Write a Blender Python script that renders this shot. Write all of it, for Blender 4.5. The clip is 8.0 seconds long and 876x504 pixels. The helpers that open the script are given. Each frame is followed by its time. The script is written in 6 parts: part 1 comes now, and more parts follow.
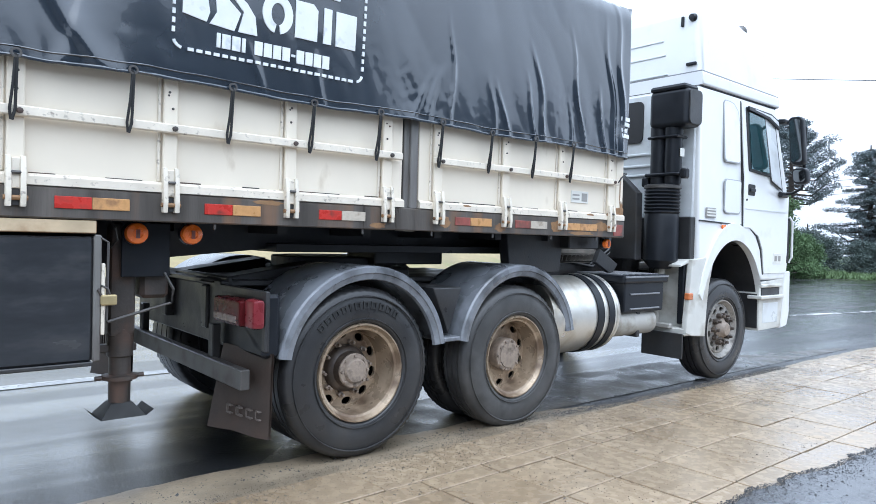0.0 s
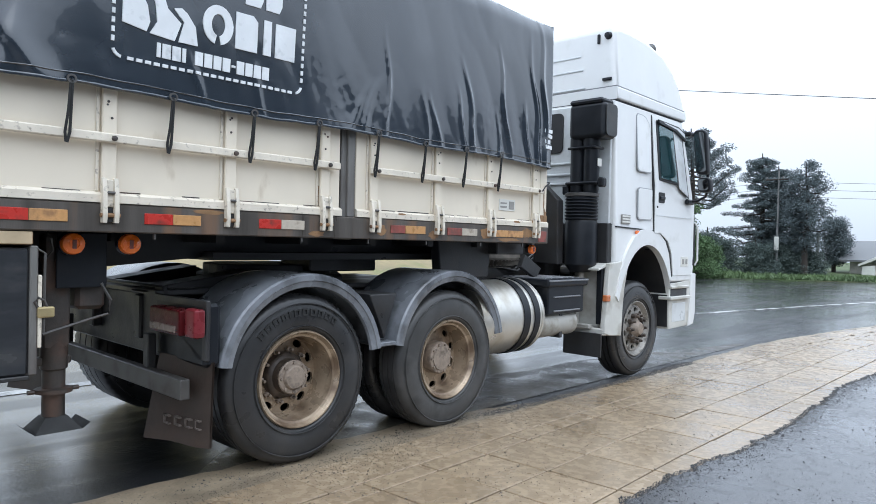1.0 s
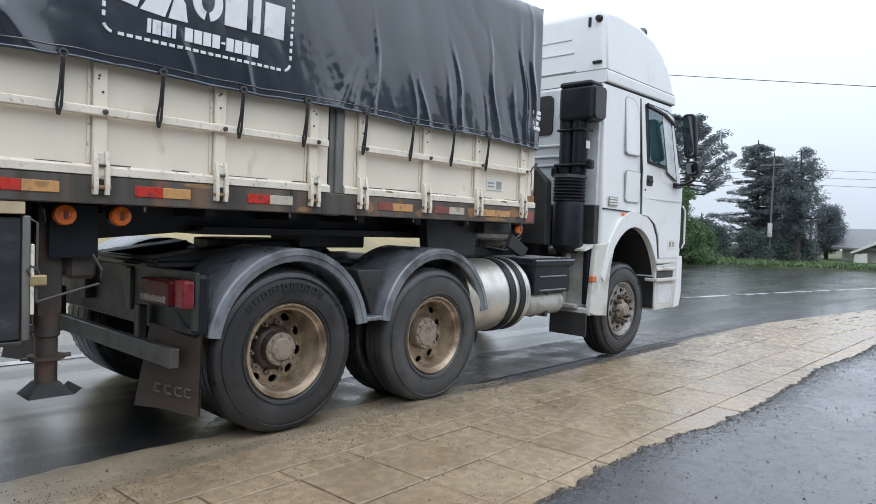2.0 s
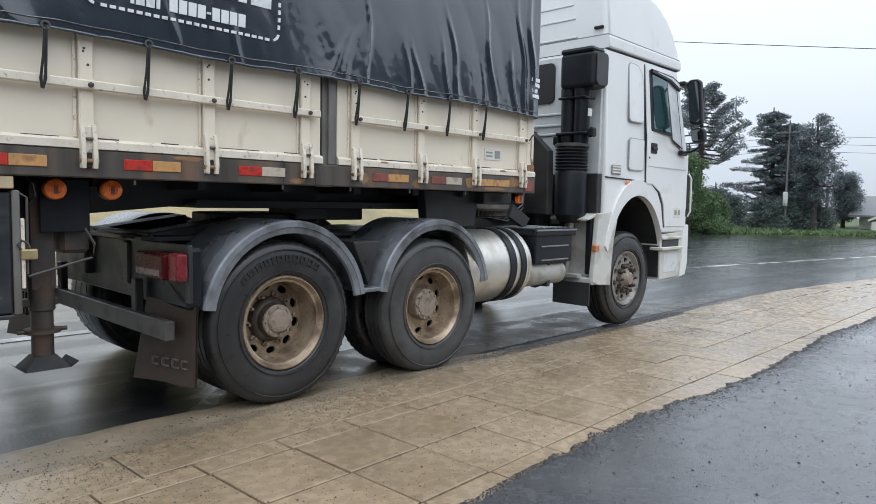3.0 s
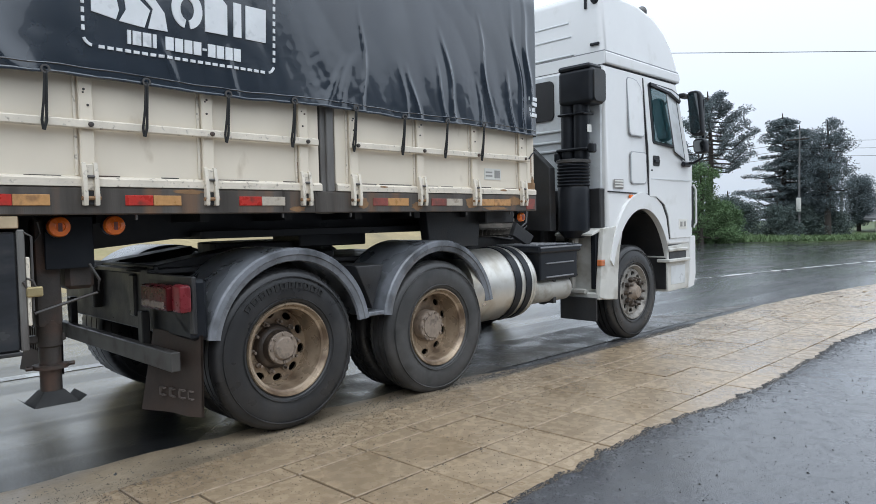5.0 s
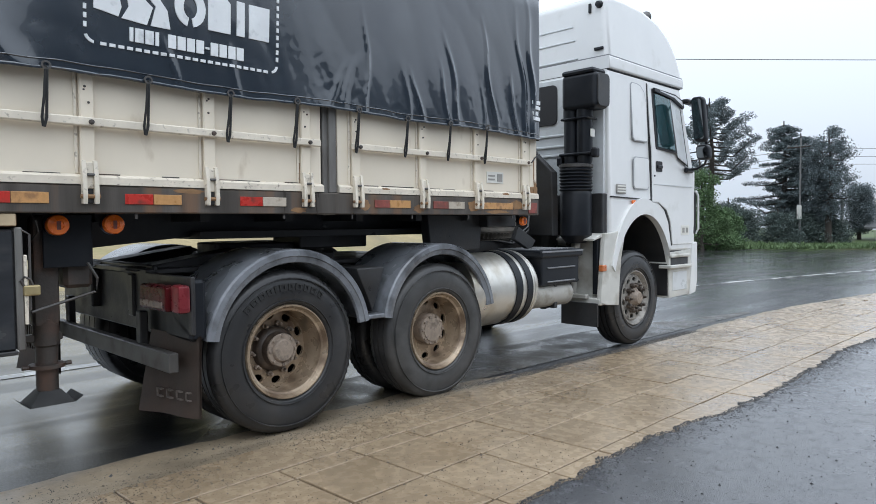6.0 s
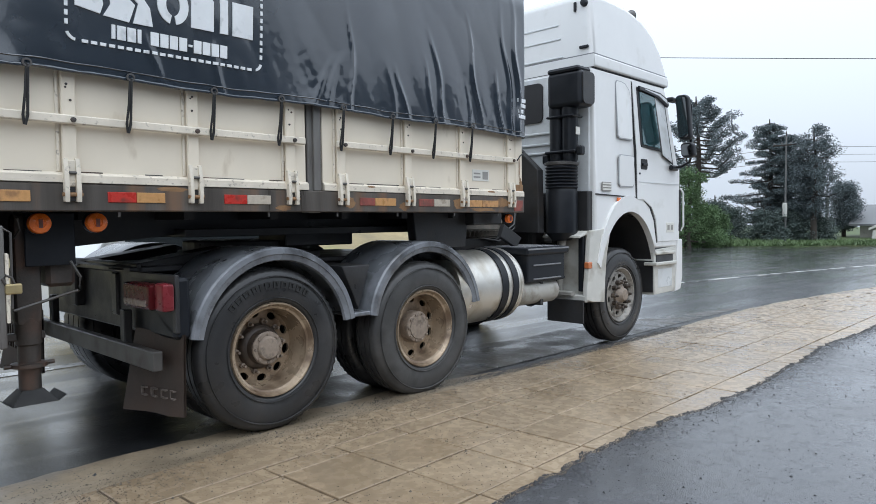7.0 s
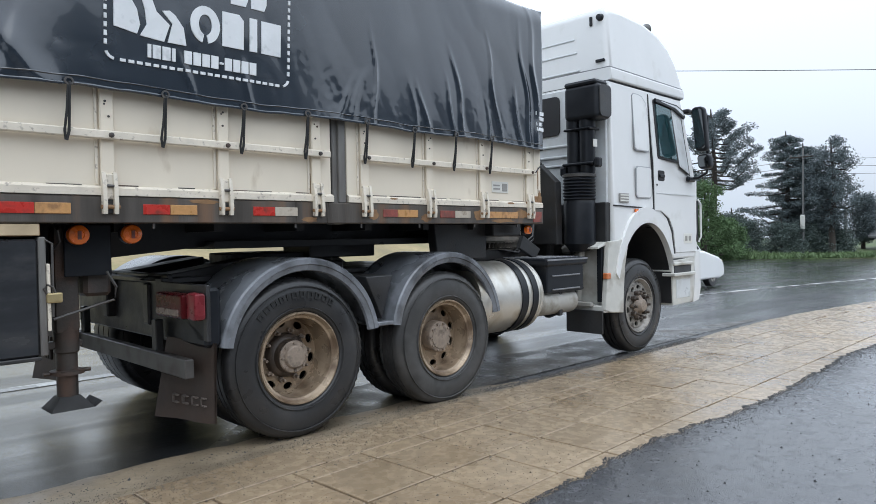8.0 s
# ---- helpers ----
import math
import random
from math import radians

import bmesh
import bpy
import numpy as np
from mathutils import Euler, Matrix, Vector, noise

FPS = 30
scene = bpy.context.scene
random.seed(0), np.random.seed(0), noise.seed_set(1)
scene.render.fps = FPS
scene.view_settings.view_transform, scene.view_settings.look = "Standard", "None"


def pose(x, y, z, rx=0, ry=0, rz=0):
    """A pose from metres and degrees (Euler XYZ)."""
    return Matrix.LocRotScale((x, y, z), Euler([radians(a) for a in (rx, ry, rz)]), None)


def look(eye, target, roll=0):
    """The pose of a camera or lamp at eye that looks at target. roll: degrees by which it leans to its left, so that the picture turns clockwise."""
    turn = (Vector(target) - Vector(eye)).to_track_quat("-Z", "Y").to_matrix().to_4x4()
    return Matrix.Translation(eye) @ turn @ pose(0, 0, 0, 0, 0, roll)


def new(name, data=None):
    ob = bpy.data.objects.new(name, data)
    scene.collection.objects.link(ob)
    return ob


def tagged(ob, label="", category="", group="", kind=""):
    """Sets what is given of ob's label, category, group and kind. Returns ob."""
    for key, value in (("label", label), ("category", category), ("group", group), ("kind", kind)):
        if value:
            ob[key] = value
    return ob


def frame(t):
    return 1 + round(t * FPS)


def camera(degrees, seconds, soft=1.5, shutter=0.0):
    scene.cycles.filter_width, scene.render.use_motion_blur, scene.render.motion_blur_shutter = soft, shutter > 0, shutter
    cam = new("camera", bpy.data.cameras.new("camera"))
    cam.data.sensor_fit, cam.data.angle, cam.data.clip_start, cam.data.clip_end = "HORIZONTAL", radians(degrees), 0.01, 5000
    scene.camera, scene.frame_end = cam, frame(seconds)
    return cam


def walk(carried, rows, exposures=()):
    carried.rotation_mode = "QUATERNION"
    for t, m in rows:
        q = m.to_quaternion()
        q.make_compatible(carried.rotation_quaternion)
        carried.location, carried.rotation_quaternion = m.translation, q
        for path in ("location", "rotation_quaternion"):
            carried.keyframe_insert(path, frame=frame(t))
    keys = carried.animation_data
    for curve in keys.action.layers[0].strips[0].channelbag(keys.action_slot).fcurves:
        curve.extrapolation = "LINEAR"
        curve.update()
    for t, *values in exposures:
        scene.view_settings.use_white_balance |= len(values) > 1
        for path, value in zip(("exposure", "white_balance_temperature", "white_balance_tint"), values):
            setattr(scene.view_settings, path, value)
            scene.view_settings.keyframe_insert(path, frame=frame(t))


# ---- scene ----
cam = camera(65.7, 8.0, soft=0.65)
PATH = [
    (0, (-2.298, -3.496, 1.364), (-1.018, -1.959, 1.322), 1.54),
    (0.2, (-2.301, -3.518, 1.388), (-0.973, -2.023, 1.357), 3.51),
    (0.5, (-2.351, -3.565, 1.390), (-0.934, -2.153, 1.393), 2.18),
    (1, (-2.488, -3.517, 1.391), (-1.031, -2.146, 1.364), 1.31),
    (1.5, (-2.530, -3.619, 1.379), (-1.065, -2.258, 1.344), 1.59),
    (2.8, (-2.442, -3.660, 1.326), (-0.989, -2.294, 1.179), 2.19),
    (3, (-2.418, -3.717, 1.325), (-0.982, -2.333, 1.173), 1.11),
    (3.5, (-2.383, -3.743, 1.322), (-0.983, -2.324, 1.161), 1.07),
    (4, (-2.387, -3.713, 1.336), (-0.994, -2.284, 1.194), 0.51),
    (4.5, (-2.386, -3.744, 1.341), (-0.970, -2.335, 1.231), -0.39),
    (4.7, (-2.383, -3.786, 1.338), (-0.969, -2.375, 1.232), -1.19),
    (5.8, (-2.375, -3.812, 1.342), (-0.976, -2.385, 1.265), -0.63),
    (6, (-2.364, -3.767, 1.339), (-0.953, -2.352, 1.254), -0.45),
    (6.5, (-2.350, -3.762, 1.324), (-0.907, -2.381, 1.220), -0.24),
    (7, (-2.356, -3.798, 1.333), (-0.923, -2.406, 1.243), -0.60),
    (7.5, (-2.340, -3.794, 1.311), (-0.920, -2.390, 1.223), -0.78),
    (8, (-2.459, -3.822, 1.302), (-1.054, -2.399, 1.257), -0.98),
]
walk(cam, [(t, look(eye, target, roll)) for t, eye, target, roll in PATH], [(0, 0.62, 6000, 10), (0.3, 0.50, 6050, 10), (0.7, 0.32, 6200, 10), (1.5, 0.12, 6420, 10), (2.8, -0.03, 6650, 10), (4, -0.03, 6600, 10), (6, -0.02, 6550, 10), (8, -0.02, 6500, 10)])

# ---- light: an overcast, rainy day ----
world = bpy.data.worlds.new("overcast_sky")
scene.world = world
world.use_nodes = True
wn, wl = world.node_tree.nodes, world.node_tree.links
sky = wn.new("ShaderNodeTexSky")
sky.sky_type, sky.sun_disc, sky.sun_elevation, sky.sun_rotation = "NISHITA", False, radians(62), radians(200)
sky.air_density, sky.dust_density, sky.ozone_density = 1.0, 4.0, 1.0
grey = wn.new("ShaderNodeHueSaturation")
grey.inputs["Saturation"].default_value = 0.12
cloud = wn.new("ShaderNodeMix")
cloud.data_type = "RGBA"
cloud.inputs["Factor"].default_value = 0.8
cloud.inputs["B"].default_value = (8.9, 10.15, 11.8, 1)
wl.new(sky.outputs["Color"], grey.inputs["Color"])
wl.new(grey.outputs["Color"], cloud.inputs["A"])
tcw, sepw, upw = wn.new("ShaderNodeTexCoord"), wn.new("ShaderNodeSeparateXYZ"), wn.new("ShaderNodeMapRange")
upw.inputs["To Min"].default_value, upw.inputs["To Max"].default_value = 0.86, 2.5
wl.new(tcw.outputs["Generated"], sepw.inputs["Vector"])
wl.new(sepw.outputs["Z"], upw.inputs["Value"])
brighter = wn.new("ShaderNodeVectorMath")
brighter.operation = "SCALE"
wl.new(cloud.outputs["Result"], brighter.inputs["Vector"])
wl.new(upw.outputs["Result"], brighter.inputs["Scale"])
wl.new(brighter.outputs["Vector"], wn["Background"].inputs["Color"])
wn["Background"].inputs["Strength"].default_value = 0.1
sun = new("sun", bpy.data.lights.new("sun", "SUN"))
sun.data.energy, sun.data.angle, sun.data.color = 0.5, radians(70), (0.96, 1.0, 1.02)
sun.matrix_world = look((-6, -10, 22), (0, 0, 0))
scene.view_settings.exposure = 0.0


# ---- materials ----
def material(name, color, rough=0.5, metal=0.0, vary=0.25, scale=6.0, dirt=None, dirt_amount=0.0, dirt_scale=2.0,
             bump=0.0, bump_scale=60.0, rough_vary=0.1, coat=0.0, stretch=(1, 1, 1), random_value=0.0, spec=0.5):
    """A surface with two scales of variation, dirt that gathers in patches, and fine relief."""
    m = bpy.data.materials.new(name)
    m.use_nodes = True
    n, l = m.node_tree.nodes, m.node_tree.links
    b = n["Principled BSDF"]
    b.inputs["Metallic"].default_value = metal
    b.inputs["Coat Weight"].default_value = coat
    b.inputs["Specular IOR Level"].default_value = spec
    tc = n.new("ShaderNodeTexCoord")
    mp = n.new("ShaderNodeMapping")
    mp.inputs["Scale"].default_value = stretch
    l.new(tc.outputs["Object"], mp.inputs["Vector"])

    def noise_tex(sc, detail=6.0):
        t = n.new("ShaderNodeTexNoise")
        t.inputs["Scale"].default_value, t.inputs["Detail"].default_value = sc, detail
        l.new(mp.outputs["Vector"], t.inputs["Vector"])
        return t.outputs["Fac"]

    def ramp(fac, lo, hi, a, c):
        r = n.new("ShaderNodeMapRange")
        r.inputs["From Min"].default_value, r.inputs["From Max"].default_value = lo, hi
        r.inputs["To Min"].default_value, r.inputs["To Max"].default_value = a, c
        l.new(fac, r.inputs["Value"])
        return r.outputs["Result"]

    def mix(fac, a, c, mode="MIX"):
        x = n.new("ShaderNodeMix")
        x.data_type, x.blend_type = "RGBA", mode
        for sock, v in (("Factor", fac), ("A", a), ("B", c)):
            if isinstance(v, (int, float)):
                x.inputs[sock].default_value = v
            elif isinstance(v, tuple):
                x.inputs[sock].default_value = (*v, 1)
            else:
                l.new(v, x.inputs[sock])
        return x.outputs["Result"]

    small, large = noise_tex(scale * 7), noise_tex(scale)
    dark = tuple(c * (1 - vary) for c in color)
    lite = tuple(min(1, c * (1 + vary)) for c in color)
    col = mix(ramp(large, 0.3, 0.7, 0, 1), dark, lite)
    col = mix(ramp(small, 0.35, 0.65, 0, 0.5), col, tuple(c * (1 - vary * 0.6) for c in color))
    if dirt:
        d = ramp(noise_tex(dirt_scale, 10.0), 0.62 - dirt_amount * 0.35, 0.8 - dirt_amount * 0.3, 0, 0.9)
        col = mix(d, col, dirt)
    if random_value:
        oi = n.new("ShaderNodeObjectInfo")
        hs = n.new("ShaderNodeHueSaturation")
        l.new(ramp(oi.outputs["Random"], 0, 1, 1 - random_value, 1 + random_value), hs.inputs["Value"])
        l.new(col, hs.inputs["Color"])
        col = hs.outputs["Color"]
    l.new(col, b.inputs["Base Color"])
    l.new(ramp(large, 0.3, 0.7, max(0.02, rough - rough_vary), min(1, rough + rough_vary)), b.inputs["Roughness"])
    if bump:
        bp = n.new("ShaderNodeBump")
        bp.inputs["Strength"].default_value, bp.inputs["Distance"].default_value = min(1, bump * 4), 0.01
        l.new(noise_tex(bump_scale), bp.inputs["Height"])
        l.new(bp.outputs["Normal"], b.inputs["Normal"])
    return m


CREAM = material("cream_painted_steel", (0.765, 0.685, 0.56), 0.42, vary=0.05, scale=2, dirt=(0.40, 0.30, 0.19), dirt_amount=0.0, dirt_scale=5, stretch=(1, 1, 0.5), rough_vary=0.1)
CREAM_WORN = material("worn_cream_paint", (0.70, 0.635, 0.53), 0.5, vary=0.12, scale=8, dirt=(0.10, 0.075, 0.06), dirt_amount=0.10, dirt_scale=34)
WHITE = material("white_cab_paint", (0.735, 0.738, 0.728), 0.22, vary=0.03, scale=2, dirt=(0.55, 0.54, 0.50), dirt_amount=0.05, dirt_scale=2.5, coat=0.4, rough_vary=0.05)
# base darkened for dirt and for the shade on the wheel guard
WHITE_DIRTY = material("dirty_shaded_white_plastic", (0.58, 0.575, 0.535), 0.45, vary=0.1, scale=5, dirt=(0.33, 0.30, 0.25), dirt_amount=0.35, dirt_scale=4)
RUST = material("grimy_steel_rail", (0.085, 0.074, 0.064), 0.45, vary=0.4, scale=4, dirt=(0.17, 0.10, 0.06), dirt_amount=0.34, dirt_scale=3.5, bump=0.03, stretch=(2.5, 2.5, 0.22), rough_vary=0.2)
STAINED = material("rust_stained_cream", (0.55, 0.43, 0.28), 0.5, vary=0.25, scale=6, dirt=(0.24, 0.13, 0.06), dirt_amount=0.35, dirt_scale=6)
RUSTY = material("rusty_painted_steel", (0.30, 0.17, 0.08), 0.65, vary=0.4, scale=9, dirt=(0.10, 0.055, 0.035), dirt_amount=0.4, dirt_scale=9, bump=0.05)
POST = material("grey_steel_post", (0.17, 0.165, 0.155), 0.5, vary=0.25, scale=5, dirt=(0.07, 0.06, 0.055), dirt_amount=0.4, dirt_scale=5, stretch=(1, 1, 0.3))
TARP = material("black_vinyl_tarpaulin", (0.017, 0.026, 0.038), 0.17, coat=0.7, vary=0.25, scale=1.6, dirt=(0.045, 0.055, 0.068), dirt_amount=0.25, dirt_scale=1.3, bump=0.02, bump_scale=14, rough_vary=0.06, spec=0.8)
PRINT = material("white_print", (0.78, 0.80, 0.81), 0.5, vary=0.06, scale=9, dirt=(0.45, 0.47, 0.48), dirt_amount=0.12, dirt_scale=14)
BLACK = material("black_plastic", (0.012, 0.014, 0.018), 0.38, vary=0.25, scale=5, dirt=(0.022, 0.022, 0.023), dirt_amount=0.2, dirt_scale=4, rough_vary=0.1, spec=0.28)
CHASSIS = material("sooty_black_steel", (0.030, 0.030, 0.031), 0.42, vary=0.35, scale=5, dirt=(0.036, 0.031, 0.027), dirt_amount=0.3, dirt_scale=4, bump=0.03, spec=0.5, rough_vary=0.15)
FENDER = material("grey_black_fender_plastic", (0.180, 0.191, 0.210), 0.30, coat=0.4, vary=0.3, scale=4, dirt=(0.045, 0.046, 0.048), dirt_amount=0.38, dirt_scale=5, rough_vary=0.12)
RUBBER = material("wet_tyre_rubber", (0.030, 0.030, 0.031), 0.36, vary=0.35, scale=4, dirt=(0.050, 0.046, 0.042), dirt_amount=0.2, dirt_scale=3, bump=0.02, bump_scale=90, rough_vary=0.16)
RUBBER_DRY = material("grey_drying_rubber", (0.062, 0.061, 0.060), 0.45, vary=0.35, scale=3, dirt=(0.030, 0.030, 0.030), dirt_amount=0.3, dirt_scale=5, bump=0.02, bump_scale=90)
RUBBER_LETTER = material("raised_tyre_rubber", (0.018, 0.018, 0.018), 0.55, vary=0.2)
RIM = material("mud_coated_rim", (0.40, 0.31, 0.22), 0.30, vary=0.22, scale=7, dirt=(0.13, 0.085, 0.055), dirt_amount=0.48, dirt_scale=6, bump=0.03, metal=0.35)
# rubber lightened in place of light reaching under the trailer nose
SPARE_LIT = material("lightened_spare_rubber", (0.20, 0.18, 0.155), 0.6, vary=0.3, scale=9, dirt=(0.28, 0.24, 0.20), dirt_amount=0.3, dirt_scale=9)
REDPLATE = material("faded_red_paint", (0.22, 0.07, 0.06), 0.5, vary=0.2, scale=20)
# grey for painted edge light on the battery box and the fairing's shadow line
LINEGREY = material("grey_edge_line", (0.20, 0.205, 0.215), 0.4, vary=0.2, scale=8)
SHADEGREY = material("grey_shade_line", (0.34, 0.355, 0.365), 0.5, vary=0.1)
GRIME = material("oily_brown_grime", (0.060, 0.046, 0.037), 0.45, vary=0.4, scale=12, dirt=(0.13, 0.10, 0.075), dirt_amount=0.3, dirt_scale=14, bump=0.05)
HUB = material("muddy_hub", (0.30, 0.24, 0.19), 0.55, vary=0.3, scale=14, dirt=(0.09, 0.07, 0.055), dirt_amount=0.35, dirt_scale=16, bump=0.06)
RIM_GREY = material("grey_steel_rim", (0.33, 0.31, 0.28), 0.5, vary=0.3, scale=10, dirt=(0.07, 0.062, 0.055), dirt_amount=0.35, dirt_scale=14, metal=0.3)
ALU = material("dull_aluminium", (0.68, 0.66, 0.61), 0.38, metal=0.75, vary=0.1, scale=4, dirt=(0.42, 0.37, 0.29), dirt_amount=0.42, dirt_scale=3.5, rough_vary=0.12)
GREYTANK = material("grey_painted_tank", (0.40, 0.39, 0.36), 0.45, vary=0.12, scale=6, dirt=(0.2, 0.18, 0.14), dirt_amount=0.3, dirt_scale=6)
RED = material("red_reflector", (0.50, 0.035, 0.025), 0.3, vary=0.25, scale=18, dirt=(0.16, 0.03, 0.02), dirt_amount=0.3, dirt_scale=18)
DULLRED = material("faded_red_reflector", (0.27, 0.07, 0.055), 0.45, vary=0.3, scale=18, dirt=(0.10, 0.06, 0.045), dirt_amount=0.45, dirt_scale=16)
AMBER = material("amber_reflector", (0.56, 0.30, 0.12), 0.35, vary=0.25, scale=18, dirt=(0.25, 0.13, 0.06), dirt_amount=0.35, dirt_scale=18)
PALE = material("pale_reflector", (0.50, 0.44, 0.36), 0.4, vary=0.2, scale=18, dirt=(0.25, 0.2, 0.15), dirt_amount=0.3, dirt_scale=18)
ORANGE = material("orange_lamp_lens", (0.90, 0.19, 0.025), 0.25, vary=0.12, scale=25, coat=0.5)
DULLORANGE = material("dull_orange_marker", (0.55, 0.17, 0.06), 0.35, vary=0.2, scale=25)
LENS_RED = material("red_tail_lamp_lens", (0.075, 0.008, 0.010), 0.26, vary=0.2, scale=12, dirt=(0.05, 0.014, 0.013), dirt_amount=0.3, dirt_scale=8, spec=0.15)
LENS_PALE = material("pale_lens_strip", (0.22, 0.16, 0.14), 0.25, vary=0.3, scale=14, dirt=(0.10, 0.05, 0.045), dirt_amount=0.3, dirt_scale=9)
LENS_PINK = material("clear_red_lens_end", (0.18, 0.022, 0.028), 0.3, vary=0.25, scale=14, spec=0.4)
FLAP = material("muddy_rubber_flap", (0.055, 0.041, 0.034), 0.5, vary=0.3, scale=5, dirt=(0.070, 0.047, 0.037), dirt_amount=0.4, dirt_scale=4, bump=0.03, spec=0.3)
FLAP_MARK = material("worn_flap_print", (0.14, 0.115, 0.10), 0.6, vary=0.3, scale=30)
GALV = material("grey_galvanised_bar", (0.080, 0.076, 0.072), 0.45, vary=0.25, scale=7, dirt=(0.06, 0.05, 0.045), dirt_amount=0.3, dirt_scale=7, metal=0.2)
LEG = material("rusty_landing_leg", (0.052, 0.044, 0.039), 0.5, vary=0.35, scale=8, dirt=(0.105, 0.058, 0.040), dirt_amount=0.45, dirt_scale=6, bump=0.04)
BOX = material("glossy_black_box_plastic", (0.030, 0.032, 0.036), 0.20, coat=0.6, vary=0.3, scale=3, dirt=(0.050, 0.050, 0.050), dirt_amount=0.3, dirt_scale=3, bump=0.012, bump_scale=9, stretch=(1, 1, 3))
BRASS = material("brass", (0.40, 0.32, 0.17), 0.4, metal=0.5, vary=0.15, scale=20)
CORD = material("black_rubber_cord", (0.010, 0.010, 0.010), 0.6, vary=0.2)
SEAM = material("dark_rubber_seal", (0.02, 0.02, 0.022), 0.6, vary=0.2)
# flat teal for a backing sheet; the cab's inner gloom is in its colour
TEAL = material("painted_dim_interior", (0.03, 0.075, 0.085), 0.5, vary=0.25, scale=2)
LABEL = material("white_sticker", (0.68, 0.67, 0.62), 0.5, vary=0.05, scale=9)
GREYPRINT = material("grey_print", (0.30, 0.29, 0.27), 0.5, vary=0.1, scale=30)
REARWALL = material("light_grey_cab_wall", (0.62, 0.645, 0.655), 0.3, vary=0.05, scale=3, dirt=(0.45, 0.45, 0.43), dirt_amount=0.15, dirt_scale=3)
glass = bpy.data.materials.new("window_glass")
glass.use_nodes = True
gb = glass.node_tree.nodes["Principled BSDF"]
gb.inputs["Base Color"].default_value, gb.inputs["Roughness"].default_value = (0.62, 0.86, 0.88, 1), 0.02
gb.inputs["Transmission Weight"].default_value, gb.inputs["IOR"].default_value = 1.0, 1.45
GLASS = glass
mirror = bpy.data.materials.new("mirror_glass")
mirror.use_nodes = True
mb = mirror.node_tree.nodes["Principled BSDF"]
# mirror tone darkened to stand for a dark reflection
mb.inputs["Base Color"].default_value, mb.inputs["Roughness"].default_value, mb.inputs["Metallic"].default_value = (0.20, 0.215, 0.225, 1), 0.05, 1.0
MIRROR = mirror


def wet_ground(name, dry, wet, scale, rough_lo, rough_hi, bump, bump_scale, grit=None, streak=(1, 1, 1), random_value=0.0, film_coat=0.0, film_rough=0.06, ripple_strength=0.55, ripple_scale=34, film_ior=1.38, coat_streak=None):
    """Rain-soaked ground: stony grain, with water films where the noise lies low."""
    m = bpy.data.materials.new(name)
    m.use_nodes = True
    n, l = m.node_tree.nodes, m.node_tree.links
    b = n["Principled BSDF"]
    b.inputs["Coat Weight"].default_value, b.inputs["Coat Roughness"].default_value, b.inputs["Coat IOR"].default_value = film_coat, film_rough, film_ior
    tc, mp = n.new("ShaderNodeTexCoord"), n.new("ShaderNodeMapping")
    mp.inputs["Scale"].default_value = streak
    l.new(tc.outputs["Object"], mp.inputs["Vector"])
    geo = n.new("ShaderNodeNewGeometry")
    big, fine, grain = (n.new("ShaderNodeTexNoise") for _ in range(3))
    for t, sc, det in ((big, scale, 5.0), (fine, scale * 9, 6.0), (grain, bump_scale, 3.0)):
        t.inputs["Scale"].default_value, t.inputs["Detail"].default_value = sc, det
    m2 = n.new("ShaderNodeMapping")
    m2.inputs["Scale"].default_value = streak
    l.new(geo.outputs["Position"], m2.inputs["Vector"])
    for t in (big, fine):
        l.new(m2.outputs["Vector"], t.inputs["Vector"])
    l.new(geo.outputs["Position"], grain.inputs["Vector"])
    film = n.new("ShaderNodeMapRange")
    film.inputs["From Min"].default_value, film.inputs["From Max"].default_value = 0.40, 0.62
    l.new(big.outputs["Fac"], film.inputs["Value"])
    mixc = n.new("ShaderNodeMix")
    mixc.data_type = "RGBA"
    mixc.inputs["A"].default_value, mixc.inputs["B"].default_value = (*wet, 1), (*dry, 1)
    l.new(film.outputs["Result"], mixc.inputs["Factor"])
    speck = n.new("ShaderNodeMapRange")
    speck.inputs["From Min"].default_value, speck.inputs["From Max"].default_value = 0.35, 0.7
    speck.inputs["To Min"].default_value, speck.inputs["To Max"].default_value = 0.86, 1.12
    l.new(fine.outputs["Fac"], speck.inputs["Value"])
    hs = n.new("ShaderNodeHueSaturation")
    l.new(mixc.outputs["Result"], hs.inputs["Color"])
    l.new(speck.outputs["Result"], hs.inputs["Value"])
    col = hs.outputs["Color"]
    if grit:
        vo = n.new("ShaderNodeTexNoise")
        vo.inputs["Scale"].default_value, vo.inputs["Detail"].default_value = 55, 2.0
        l.new(geo.outputs["Position"], vo.inputs["Vector"])
        gr = n.new("ShaderNodeMapRange")
        gr.inputs["From Min"].default_value, gr.inputs["From Max"].default_value = 0.66, 0.74
        l.new(vo.outputs["Fac"], gr.inputs["Value"])
        gm = n.new("ShaderNodeMix")
        gm.data_type = "RGBA"
        gm.inputs["B"].default_value = (*grit, 1)
        l.new(gr.outputs["Result"], gm.inputs["Factor"])
        l.new(col, gm.inputs["A"])
        col = gm.outputs["Result"]
    if random_value:
        oi, hv, rv = n.new("ShaderNodeObjectInfo"), n.new("ShaderNodeHueSaturation"), n.new("ShaderNodeMapRange")
        rv.inputs["To Min"].default_value, rv.inputs["To Max"].default_value = 1 - random_value, 1 + random_value
        l.new(oi.outputs["Random"], rv.inputs["Value"])
        l.new(rv.outputs["Result"], hv.inputs["Value"])
        l.new(col, hv.inputs["Color"])
        col = hv.outputs["Color"]
    l.new(col, b.inputs["Base Color"])
